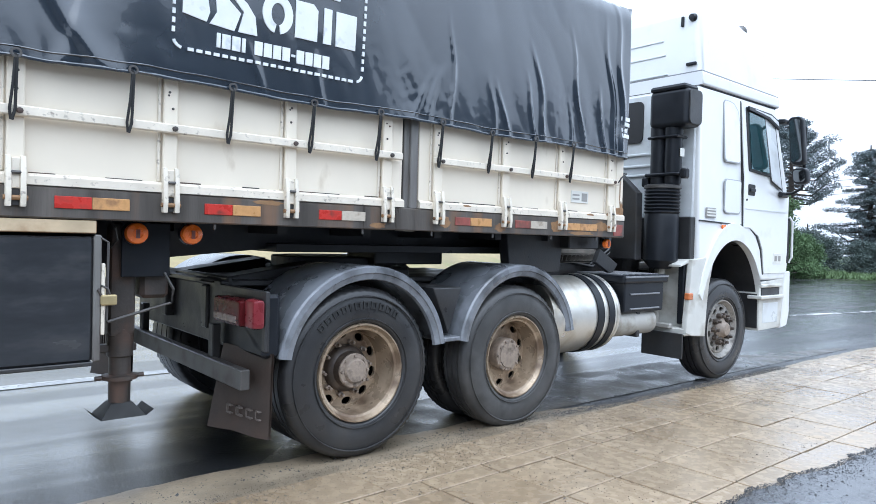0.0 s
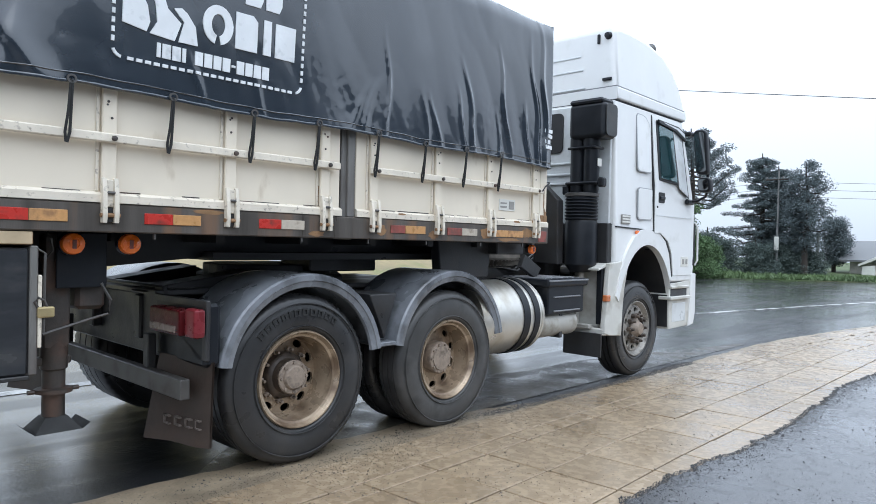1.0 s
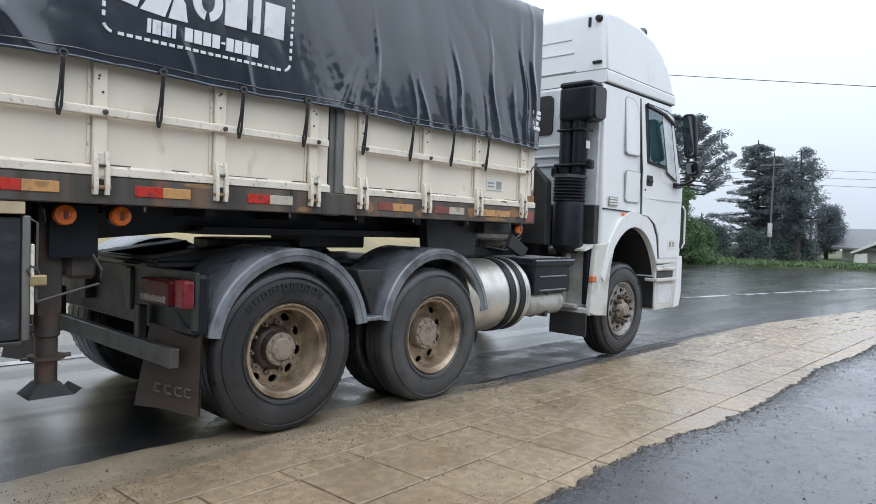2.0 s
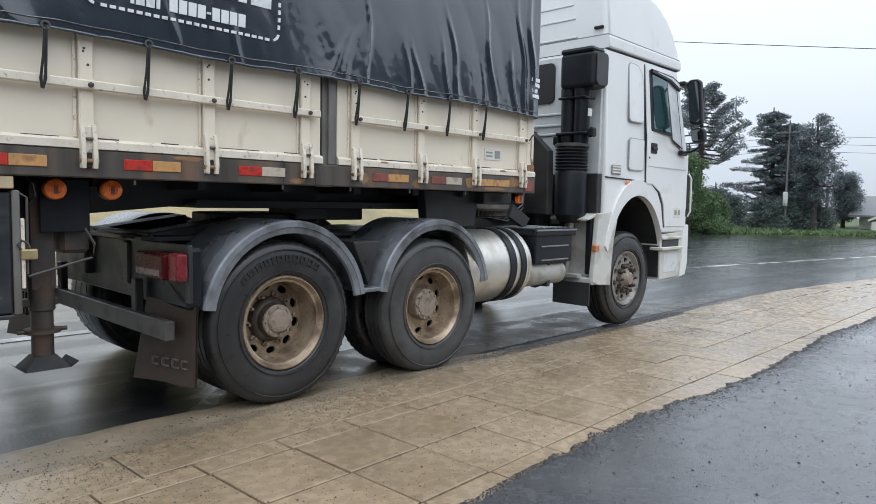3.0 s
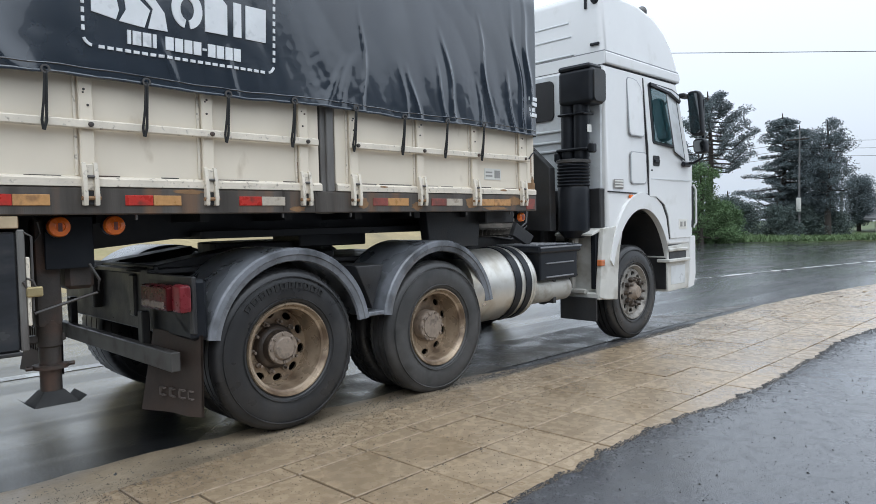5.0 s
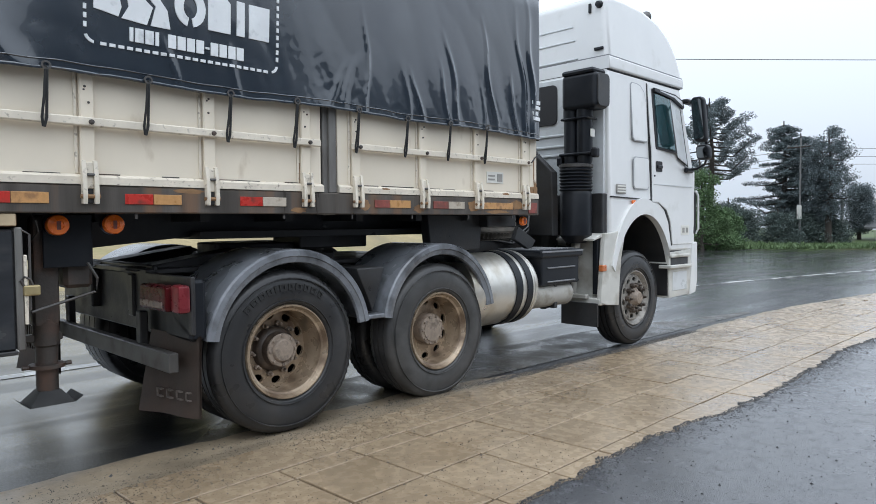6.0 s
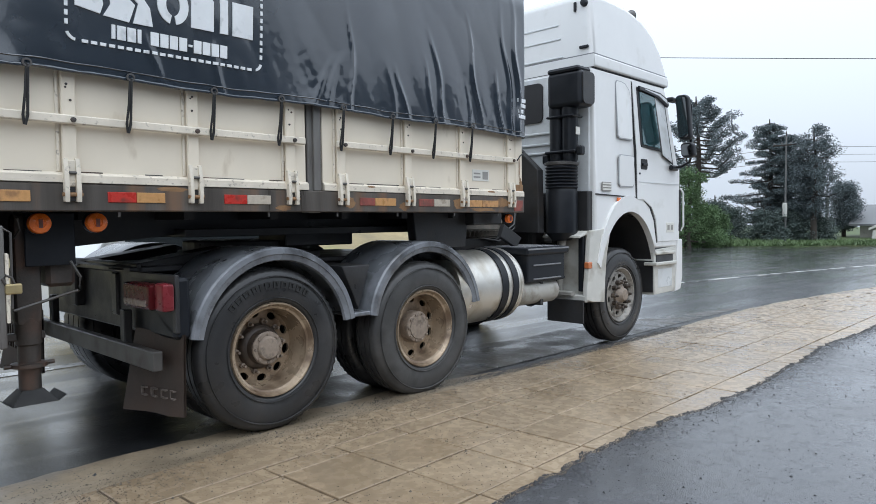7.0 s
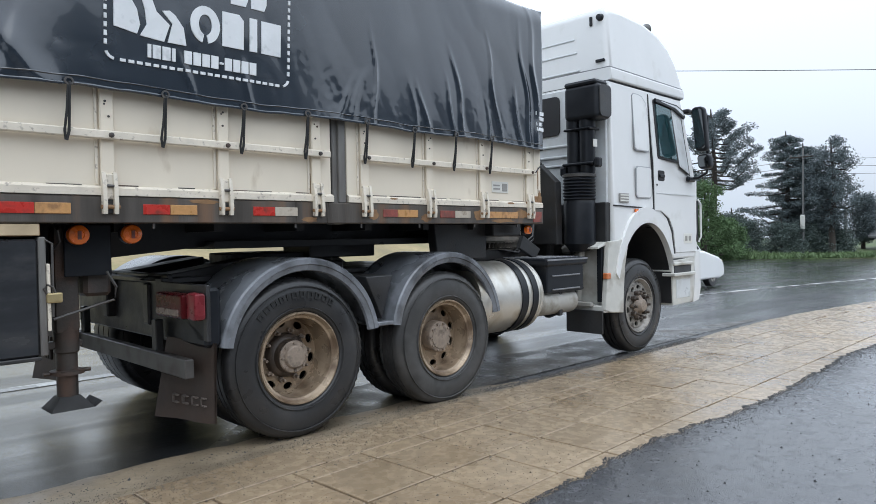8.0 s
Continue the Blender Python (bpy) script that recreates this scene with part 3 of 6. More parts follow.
def drive_wheel(parent, x, z, turn, lettered, spoked):
    """A pair of tyres on one hub; the outer rim is a deep dish."""
    R = 0.5355
    deep = 0.045 if spoked else 0.005
    barrel = [(0.312, 0.030), (0.306, 0.012), (0.298, 0.012), (0.290, 0.026), (0.282, 0.040), (0.268, 0.046), (0.266, 0.060), (0.266, 0.115), (0.261, 0.130),
              (0.260, 0.160 + deep), (0.250, 0.182 + deep), (0.252, 0.20 + deep), (0.274, 0.19 + deep), (0.28, 0.06), (0.30, 0.045)]
    w = part("wheel", lathe(barrel, 72, closed=True), RIM, parent, "mud-coated steel rim with hand holes and dual tyres", smooth=35)
    w.location = (x, 0.02, z)
    part("disc", holed_disc(0.115, 0.256, 0.180 + deep, 10, 0.031, 0.219, turn=turn), RIM, w, smooth=35)
    # flat black disc stands for the shade behind the hand holes
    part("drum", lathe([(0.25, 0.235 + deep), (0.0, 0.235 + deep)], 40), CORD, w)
    if spoked:
        hub = [(0.152, 0.182), (0.150, 0.150), (0.140, 0.130), (0.118, 0.118), (0.112, 0.085), (0.110, 0.072), (0.0, 0.072)]
    else:
        hub = [(0.130, 0.182), (0.128, 0.110), (0.118, 0.096), (0.095, 0.092), (0.092, 0.084), (0.0, 0.080)]
    hb = part("hub", lathe(hub, 40), GRIME if spoked else HUB, w, "mud-caked wheel hub", smooth=35)
    hb.location = (0, deep, 0)
    if spoked:
        cap = [(0.0, 0.070), (0.108, 0.070), (0.110, 0.058), (0.104, 0.052), (0.080, 0.050), (0.076, 0.036), (0.068, 0.029), (0.0, 0.026)]
        part("hub_cap", lathe(cap, 40), HUB, hb, "dusty round axle flange", smooth=35)
    nuts = 10
    for i in range(nuts):
        a = 2 * math.pi * (i + 0.5) / nuts + turn
        if spoked:
            bm = lathe([(0.019, 0.182), (0.019, 0.152), (0.011, 0.149), (0.010, 0.118), (0.0, 0.116)], 6, center=(0.170 * math.cos(a), 0, 0.170 * math.sin(a)))
        else:
            bm = lathe([(0.010, 0.098), (0.010, 0.080), (0.0, 0.078)], 6, center=(0.108 * math.cos(a), 0, 0.108 * math.sin(a)))
        part("wheel_nut", bm, HUB, hb)
    if spoked:
        for i in range(8):
            a = 2 * math.pi * i / 8
            part("flange_bolt", lathe([(0.010, 0.06), (0.010, 0.040), (0.0, 0.039)], 6, center=(0.094 * math.cos(a), 0, 0.094 * math.sin(a))), HUB, hb)
    ty = part("tyre", tyre_mesh(R, 0.285, 0.305), RUBBER if lettered else RUBBER_DRY, w, "worn wet black truck tyre", smooth=30)
    part("tyre", tyre_mesh(R, 0.285, 0.305, 0.335), RUBBER, w, smooth=30)
    if lettered:
        a = radians(138)
        for wid in (5.5, 6, 6, 5, 2.5, 6, 5, 6, 5, 6, 5):
            b = a - radians(wid)
            bm = bmesh.new()
            for r0, r1, u0, u1 in ((0.405, 0.414, a, b), (0.440, 0.449, a, b), (0.414, 0.440, a, a - radians(1.4)), (0.414, 0.440, b + radians(1.4), b)):
                arc_block(r0, r1, u0, u1, -0.006, 0.004, bm)
            part("raised_mark", bm, RUBBER_LETTER, w, "raised rubber bars on the sidewall")
            a = b - radians(2.6)
    return w


def front_wheel(parent, x, y, z):
    R = 0.530
    barrel = [(0.312, 0.030), (0.306, 0.012), (0.296, 0.012), (0.284, 0.030), (0.270, 0.045), (0.262, 0.055), (0.255, 0.050), (0.246, 0.046), (0.246, 0.09), (0.29, 0.09)]
    w = part("wheel", lathe(barrel, 60, closed=True), RIM_GREY, parent, "grey steel front wheel with round hand holes", smooth=35)
    w.location = (x, y, z)
    part("disc", holed_disc(0.10, 0.248, 0.044, 10, 0.033, 0.208, turn=0.2), RIM_GREY, w, smooth=35)
    # flat dark disc again in place of the wheel's shaded inside
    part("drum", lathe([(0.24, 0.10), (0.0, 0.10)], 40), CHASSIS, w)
    hb = part("hub", lathe([(0.115, 0.046), (0.112, 0.02), (0.085, 0.0), (0.07, -0.035), (0.06, -0.045), (0.0, -0.05)], 36), HUB, w, smooth=35)
    for i in range(10):
        a = 2 * math.pi * i / 10
        part("wheel_nut", lathe([(0.027, 0.046), (0.026, -0.004), (0.016, -0.012), (0.014, -0.042), (0.0, -0.045)], 8, center=(0.146 * math.cos(a), 0, 0.146 * math.sin(a))), GRIME, hb)
    part("tyre", tyre_mesh(R, 0.29, 0.305, notch=0.004), RUBBER, w, smooth=30)


# ---- the tractor unit ----
tractor = empty("truck_tractor", "white high-roof three-axle truck tractor parked at the kerb", "truck")
drive_wheel(tractor, 0.051, 0.508, 0.42, True, True)
drive_wheel(tractor, 1.440, 0.482, 0.30, False, False)
front_wheel(tractor, 4.575, 0.04, 0.484)
for fx, fz in ((0.051, 0.51), (1.44, 0.49)):
    part("tyre", tyre_mesh(0.535, 0.6, 0.305), RUBBER, tractor, smooth=30).location = (fx, 1.88, fz)
    part("inner_rim", lathe([(0.0, 0.05), (0.24, 0.05), (0.26, 0.03), (0.312, 0.02), (0.312, 0.55), (0.0, 0.50)], 40), CHASSIS, tractor, smooth=35).location = (fx, 1.88, fz)
part("tyre", tyre_mesh(0.525, 0.29, 0.305), RUBBER, tractor, smooth=30).location = (4.49, 2.1, 0.462)
for fx in (0.051, 1.44, 4.49):
    part("axle", tube([(fx, 0.3, 0.51), (fx, 1.2, 0.51), (fx, 2.2, 0.51)], 0.09, 12), CHASSIS, tractor)
    part("differential", lathe([(0.0, -0.26), (0.16, -0.2), (0.24, 0.0), (0.16, 0.2), (0.0, 0.26)], 20, center=(fx, 1.24, 0.5)), CHASSIS, tractor, smooth=50)


def fender(cx, y0, y1, R=0.625, cz=0.555, a0=9, a1=171):
    """A half-round mudguard with a rolled flange on its outer side."""
    prof = [(R - 0.092, y0 + 0.030), (R - 0.085, y0 + 0.010), (R - 0.050, y0 + 0.002), (R - 0.045, y0 - 0.006), (R - 0.012, y0 - 0.004), (R - 0.002, y0 + 0.010), (R, y0 + 0.05), (R, y1 - 0.03), (R - 0.012, y1),
            (R - 0.016, y1), (R - 0.006, y1 - 0.03), (R - 0.006, y0 + 0.05), (R - 0.012, y0 + 0.016), (R - 0.05, y0 + 0.010), (R - 0.080, y0 + 0.018), (R - 0.086, y0 + 0.032)]
    bm = bmesh.new()
    rows = []
    n = 40
    for i in range(n + 1):
        a = radians(a0 + (a1 - a0) * i / n)
        rows.append([bm.verts.new((cx + r * math.cos(a), y, cz + r * math.sin(a))) for r, y in prof])
    for p, q in zip(rows, rows[1:]):
        for k in range(len(prof)):
            bm.faces.new((p[k], q[k], q[(k + 1) % len(prof)], p[(k + 1) % len(prof)]))
    bm.faces.new(rows[0])
    bm.faces.new(rows[-1][::-1])
    return bm


for fx in (0.085, 1.455):
    part("fender", fender(fx, 0.0, 0.62), FENDER, tractor, "scuffed dark grey half-round plastic mudguard", smooth=30)
    part("fender", fender(fx, 1.88, 2.48), FENDER, tractor, smooth=30)
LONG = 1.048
part("fender_bracket", prism([(0.60, 1.02), (0.85, 1.02), (0.775, 0.80), (0.74, 0.70), (0.70, 0.80)], 0.06, 0.55, 0.008), CHASSIS, tractor)
part("fender_bracket", box(0.655, 0.80, -0.003, 0.30, 0.655, 0.685, 0.006), FENDER, tractor)
for yy in (0.80, 1.58):
    part("chassis_rail", box(-0.62, 5.3, yy, yy + 0.09, 0.74, 1.02, 0.01), CHASSIS, tractor)
part("rear_crossmember", box(-0.56, -0.52, 0.62, 2.44, 0.64, 1.085, 0.012), CHASSIS, tractor)
part("deck_plate", box(-0.60, 1.9, 0.62, 1.86, 1.02, 1.06, 0.008), CHASSIS, tractor)
part("light_bracket", box(-0.60, -0.575, -0.02, 0.80, 0.70, 1.04, 0.006), CHASSIS, tractor)
part("mudguard_panel", box(-0.60, -0.50, 0.005, 0.62, 0.66, 1.02, 0.02), BLACK, tractor)
tl = part("tail_lamp", box(-0.70, -0.605, 0.09, 0.48, 0.835, 0.985, 0.02, seg=2), LENS_RED, tractor, "dirty dark red tail lamp", smooth=40)
part("lamp_end", box(-0.675, -0.605, -0.03, 0.095, 0.832, 0.995, 0.02, seg=2), LENS_PINK, tl, "bright red lamp end", smooth=40)
# pale strip along the lamp's lower rear face
part("clear_lens", box(-0.705, -0.69, 0.13, 0.455, 0.85, 0.895, 0.006), LENS_PALE, tl, "pale strip low on the tail lamp")
part("lens_rib", box(-0.704, -0.70, 0.11, 0.46, 0.868, 0.872, 0.001), BLACK, tl)


def mud_flap(parent, y0, y1, marks, x0=-0.555):
    bm = bmesh.new()
    rows = []
    for i in range(9):
        z = 0.69 - 0.49 * i / 8
        row = []
        for k in range(7):
            y = y0 + (y1 - y0) * k / 6 + (0.02 * (1 - k / 3) * i / 8)
            x = x0 - 0.15 * (k / 6) * (0.45 + 0.55 * i / 8) - 0.012 * math.sin(k * 1.3) * i / 8
            row.append((x, y, z))
        rows.append(row)
    for off in (0.0, 0.012):
        g = [[bm.verts.new((x + off, y, z)) for x, y, z in row] for row in rows]
        for a, b in zip(g, g[1:]):
            for k in range(6):
                bm.faces.new((a[k], a[k + 1], b[k + 1], b[k]))
    f = part("mud_flap", bm, FLAP, parent, "mud-stained black rubber flap", smooth=40)
    if marks:
        for i, (y, w) in enumerate(((0.36, 0.07), (0.275, 0.07), (0.19, 0.07), (0.11, 0.055))):
            bm = box(-0.565 - 0.253 * y, -0.548 - 0.253 * y, y - w + 0.005, y, 0.30, 0.308, 0)
            box(-0.565 - 0.253 * y, -0.548 - 0.253 * y, y - w + 0.005, y, 0.346, 0.354, 0, bm)
            box(-0.565 - 0.253 * y, -0.548 - 0.253 * y, y - 0.010, y, 0.30, 0.354, 0, bm)
            part("raised_mark", bm, FLAP_MARK, f, "pale worn bars on the flap")
    return f


mud_flap(tractor, -0.01, 0.50, True)
mud_flap(tractor, 1.95, 2.50, False, -0.74)
part("under_run_bar", box(-0.70, -0.645, 0.06, 2.50, 0.485, 0.60, 0.006), GALV, tractor, "grey steel underrun bar")
for yy in (0.55, 1.95):
    part("bar_bracket", box(-0.67, -0.62, yy, yy + 0.07, 0.53, 0.80, 0.006), CHASSIS, tractor)
part("plate_holder", box(-0.735, -0.72, 2.02, 2.45, 0.62, 0.84, 0.004), CHASSIS, tractor)
plate = part("number_plate", box(-0.742, -0.735, 2.05, 2.42, 0.68, 0.81, 0.002), GREYTANK, tractor, "dull plate with a red band")
part("plate_band", box(-0.746, -0.741, 2.06, 2.41, 0.77, 0.80, 0.001), REDPLATE, plate)
for k in range(4):
    part("plate_bar", box(-0.746, -0.741, 2.08 + 0.085 * k, 2.14 + 0.085 * k, 0.695, 0.755, 0.001), REDPLATE, plate)
for k in range(7):
    part("flap_rib", box(-0.885, -0.865, 2.02 + 0.065 * k, 2.045 + 0.065 * k, 0.40, 0.58, 0.004), FLAP, tractor)

# fifth wheel coupling
fw = [(0.55 + 0.50 * math.cos(radians(a)) * (1.0 if 30 < a < 330 else 1.15), 1.24 + 0.45 * math.sin(radians(a))) for a in range(0, 360, 12)]
part("fifth_wheel", prism(fw, 1.10, 1.20, 0.01, plane="xy"), CHASSIS, tractor, "greasy black fifth wheel plate")
part("fifth_wheel_stand", box(0.15, 0.95, 0.80, 1.68, 1.0, 1.12, 0.02), CHASSIS, tractor)
part("fifth_wheel_ramp", prism([(-0.62, 1.04), (-0.56, 1.07), (0.10, 1.17), (0.10, 1.04)], 0.72, 0.95, 0.01), CHASSIS, tractor)
part("fifth_wheel_ramp", prism([(-0.62, 1.04), (-0.56, 1.07), (0.10, 1.17), (0.10, 1.04)], 1.53, 1.76, 0.01), CHASSIS, tractor)

# fuel tank with its straps
tank = part("fuel_tank", lathe([(0.0, 1.80), (0.29, 1.80), (0.325, 1.83), (0.335, 1.87), (0.335, 2.55), (0.325, 2.60), (0.29, 2.63), (0.0, 2.64)], 56, axis="x", center=(0, 0.345, 0.735)), ALU, tractor, "dull scuffed aluminium fuel tank", smooth=40)
for sx, sw in ((2.28, 0.085), (2.43, 0.075)):
    part("tank_strap", lathe([(0.336, sx), (0.346, sx), (0.346, sx + sw), (0.336, sx + sw)], 56, axis="x", center=(0, 0.345, 0.735), closed=True), BLACK, tank, smooth=40)
    part("strap_edge", lathe([(0.345, sx + sw - 0.004), (0.349, sx + sw - 0.004), (0.349, sx + sw + 0.008), (0.336, sx + sw + 0.008)], 56, axis="x", center=(0, 0.345, 0.735), closed=True), ALU, tank, smooth=40)
part("tank_seam", lathe([(0.336, 2.545), (0.342, 2.55), (0.342, 2.565), (0.336, 2.57)], 56, axis="x", center=(0, 0.345, 0.735), closed=True), ALU, tank, smooth=40)
bat = part("battery_box", box(2.70, 3.30, 0.06, 0.62, 0.735, 1.03, 0.02, seg=2), BLACK, tractor, "ribbed black plastic battery box", smooth=40)
part("lid", box(2.66, 3.33, 0.03, 0.65, 1.0, 1.075, 0.02, seg=2), BLACK, bat)
# lighter grey on ribs and lid edge stands for light caught there
for zz in (0.762, 0.895):
    part("rib", box(2.78, 3.22, 0.045, 0.07, zz, zz + 0.014, 0.004), LINEGREY, bat)
part("lid_edge", box(2.67, 3.325, 0.024, 0.034, 1.05, 1.066, 0.003), LINEGREY, bat)
for i in range(7):
    part("rib", box(2.70 + 0.09 * i, 2.725 + 0.09 * i, 0.10, 0.6, 1.072, 1.082, 0.003), LINEGREY, bat)
part("air_tank", lathe([(0.0, 2.50), (0.09, 2.51), (0.125, 2.56), (0.125, 3.22), (0.09, 3.27), (0.0, 3.28)], 32, axis="x", center=(0, 0.20, 0.635)), GREYTANK, tractor, "grey painted compressed air tank", smooth=40)
part("tank_bracket", box(2.95, 3.0, 0.1, 0.6, 0.50, 0.78, 0.006), CHASSIS, tractor)

# panel behind the front wheel
guard = [(3.585, 0.50), (3.70, 0.465), (3.93, 0.445), (3.945, 0.70), (3.975, 0.95), (4.035, 1.17), (4.00, 1.25), (3.66, 1.215)]
part("wheel_guard", prism(guard, -0.012, 0.05, 0.015), WHITE_DIRTY, tractor, "dirty white mudguard panel behind the front wheel", smooth=40)
part("guard_back", box(3.70, 3.72, 0.05, 0.44, 0.50, 1.20, 0.004), WHITE_DIRTY, tractor)
part("guard_lip", box(3.585, 3.72, 0.0, 0.46, 0.47, 0.545, 0.012), WHITE_DIRTY, tractor)
part("guard_top", prism([(3.52, 1.165), (3.66, 1.215), (3.98, 1.24), (3.98, 1.20), (3.66, 1.18), (3.52, 1.145)], 0.03, 0.50, 0.006), WHITE_DIRTY, tractor)
part("guard_inner", box(3.62, 3.95, 0.42, 0.45, 0.50, 1.20, 0.006), CHASSIS, tractor)
part("guard_frame", box(3.50, 3.61, 0.16, 0.42, 1.16, 1.21, 0.01), GREYTANK, tractor)
part("guard_frame", box(3.615, 3.66, 0.055, 0.115, 0.58, 1.18, 0.006), BLACK, tractor)
part("guard_frame", box(3.60, 3.66, 0.33, 0.375, 0.56, 1.16, 0.01), GREYTANK, tractor)
part("guard_frame", box(3.54, 3.60, 0.14, 0.36, 0.53, 0.58, 0.01), GREYTANK, tractor)
part("guard_valve", lathe([(0.0, 0.98), (0.035, 0.985), (0.035, 1.13), (0.0, 1.135)], 12, axis="z", center=(3.55, 0.26, 0)), GREYTANK, tractor)
part("guard_hose", tube([(3.55, 0.30, 1.15), (3.50, 0.36, 1.05), (3.53, 0.33, 0.9), (3.56, 0.25, 0.72)], 0.012), BLACK, tractor)
part("side_marker", box(3.60, 3.675, -0.022, 0.035, 0.825, 0.89, 0.008), DULLORANGE, tractor, "orange side marker lamp")
part("front_flap", box(3.52, 3.54, -0.01, 0.44, 0.255, 0.50, 0.005), CHASSIS, tractor)

# cab
arch = []
for a in range(158, 33, -8):
    arch.append((4.44 + 0.66 * math.cos(radians(a)), 0.50 + 0.93 * math.sin(radians(a))))
liner = bmesh.new()
arc_l = [(4.44 + 0.645 * math.cos(radians(a)), 0.50 + 0.91 * math.sin(radians(a))) for a in range(-4, 186, 6)]
lo_l = [liner.verts.new((x, 0.04, z)) for x, z in arc_l]
hi_l = [liner.verts.new((x, 0.80, z)) for x, z in arc_l]
for i in range(len(arc_l) - 1):
    liner.faces.new((lo_l[i], lo_l[i + 1], hi_l[i + 1], hi_l[i]))
liner.faces.new(hi_l)
part("wheel_arch_liner", liner, CHASSIS, tractor, "black wheel arch liner", smooth=40)
part("arch_closing_panel", box(5.035, 5.07, 0.02, 0.70, 0.45, 1.0, 0.004), CHASSIS, tractor)
cab_side = [(3.78, 1.22), (3.85, 1.10)] + [(x, z) for x, z in arch if x > 3.87] + [(5.08, 0.98), (5.66, 0.98), (5.70, 1.15), (5.69, 1.70), (5.62, 2.05), (5.42, 2.75), (5.36, 2.94), (3.785, 2.94)]


def taper(bm, z0, rate, y_mid=1.24):
    for v in bm.verts:
        if v.co.z > z0:
            v.co.y += (v.co.z - z0) * rate * (1 if v.co.y < y_mid else -1)
    return bm


cab = part("cab_body", taper(prism(cab_side, 0.0, 2.48, 0.035, 3), 2.2, 0.06), WHITE, tractor, "glossy white steel cab body", smooth=35)
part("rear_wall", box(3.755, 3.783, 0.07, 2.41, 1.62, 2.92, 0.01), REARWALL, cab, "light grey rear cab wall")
for zz in (2.06, 2.16, 2.28):
    part("wall_rib", box(3.738, 3.758, 0.50, 1.86, zz, zz + 0.03, 0.008), REARWALL, cab)
part("rear_window", prism(rounded(0.655, 1.25, 2.42, 2.86, 0.06), 3.738, 3.756, 0.004, plane="yz"), SEAM, cab, "dark rear window")
part("wall_base", box(3.70, 3.79, 0.05, 2.43, 1.20, 1.64, 0.01), CHASSIS, cab)
spoiler = [(3.80, 2.945), (5.44, 2.945), (5.45, 3.02), (5.41, 3.17), (5.31, 3.36), (5.15, 3.53), (4.90, 3.67), (4.55, 3.745), (4.10, 3.76), (3.84, 3.74), (3.795, 3.66)]
part("roof_fairing", taper(prism(spoiler, 0.035, 2.445, 0.09, 4), 2.9, 0.07), WHITE, tractor, "glossy white high roof fairing", smooth=40)
for zz, d in ((3.10, 0.02), (3.30, 0.05), (3.45, 0.08)):
    part("fairing_rib", box(3.789, 3.802, 0.40 + d, 2.0 - d, zz, zz + 0.02, 0.004), REARWALL, tractor)
part("fairing_skirt", prism([(3.792, 2.95), (5.41, 2.95), (5.425, 3.0), (5.41, 3.066), (3.792, 3.082)], 0.026, 2.454, 0.02, 3), WHITE, tractor, smooth=40)
# grey line paints the shadow where the upper fairing steps in
part("fairing_seam", prism([(3.794, 3.081), (5.40, 3.066), (5.40, 3.078), (3.794, 3.094)], 0.041, 2.439, 0), LINEGREY, tractor)
part("roof_seam", taper(box(3.79, 5.38, 0.05, 2.43, 2.938, 2.948, 0), 2.2, 0.0), SEAM, tractor)
part("grab_slot", box(3.775, 3.80, 0.10, 0.21, 3.155, 3.185, 0.006), BLACK, tractor)
part("grab_slot", box(3.775, 3.80, 0.25, 0.28, 3.56, 3.66, 0.006), BLACK, tractor)
part("rear_work_lamp", lathe([(0.0, 3.755), (0.03, 3.76), (0.042, 3.80), (0.0, 3.81)], 16, axis="x", center=(0, 0.155, 3.63)), BLACK, tractor)
horn = part("air_horn", lathe([(0.0, 4.30), (0.045, 4.31), (0.045, 4.40), (0.02, 4.42), (0.022, 4.80), (0.04, 4.98), (0.07, 5.06), (0.078, 5.065), (0.0, 5.05)], 24, axis="x", center=(0, 0.34, 3.80)), GALV, tractor, "grey metal roof air horn", smooth=40)
part("horn_bracket", box(4.42, 4.46, 0.31, 0.37, 3.60, 3.80, 0.006), GALV, horn)
part("horn_bracket", box(4.84, 4.88, 0.31, 0.37, 3.50, 3.80, 0.006), GALV, horn)

flare = []
for a in range(160, 26, -6):
    flare.append((4.42 + 0.86 * math.cos(radians(a)) * (0.80 if a > 90 else 0.74), 0.50 + 1.10 * math.sin(radians(a))))
inner = [(4.44 + 0.65 * math.cos(radians(a)), 0.50 + 0.92 * math.sin(radians(a))) for a in range(28, 162, 6)]
part("wheel_arch", prism(flare + inner, -0.028, 0.10, 0.012), WHITE, tractor, "white wheel arch flare", smooth=40)
part("arch_seam", prism([(3.79, 1.60), (4.74, 1.575), (4.92, 1.47), (5.02, 1.32), (5.08, 1.05), (5.10, 1.05), (5.04, 1.33), (4.935, 1.485), (4.745, 1.587), (3.79, 1.612)], -0.003, 0.02), SEAM, tractor)


def cab_panel(name, outline, y0, y1, mat, bev=0.006, label="", parent=None):
    return part(name, taper(prism(outline, y0, y1, bev), 2.2, 0.06), mat, parent or tractor, label, smooth=40)


door = cab_panel("door", [(4.62, 1.56), (4.76, 1.56), (4.95, 1.47), (5.05, 1.33), (5.10, 1.06), (5.60, 1.06), (5.645, 1.30), (5.64, 1.72), (5.56, 2.08), (5.36, 2.80), (5.30, 2.885), (4.57, 2.885), (4.60, 2.1)], -0.012, 0.02, WHITE, 0.008, "white cab door with a black handle")
cab_panel("door_seam", [(4.602, 1.54), (4.62, 1.54), (4.60, 2.1), (4.57, 2.9), (4.552, 2.9), (4.585, 2.1)], -0.003, 0.02, SEAM, 0)
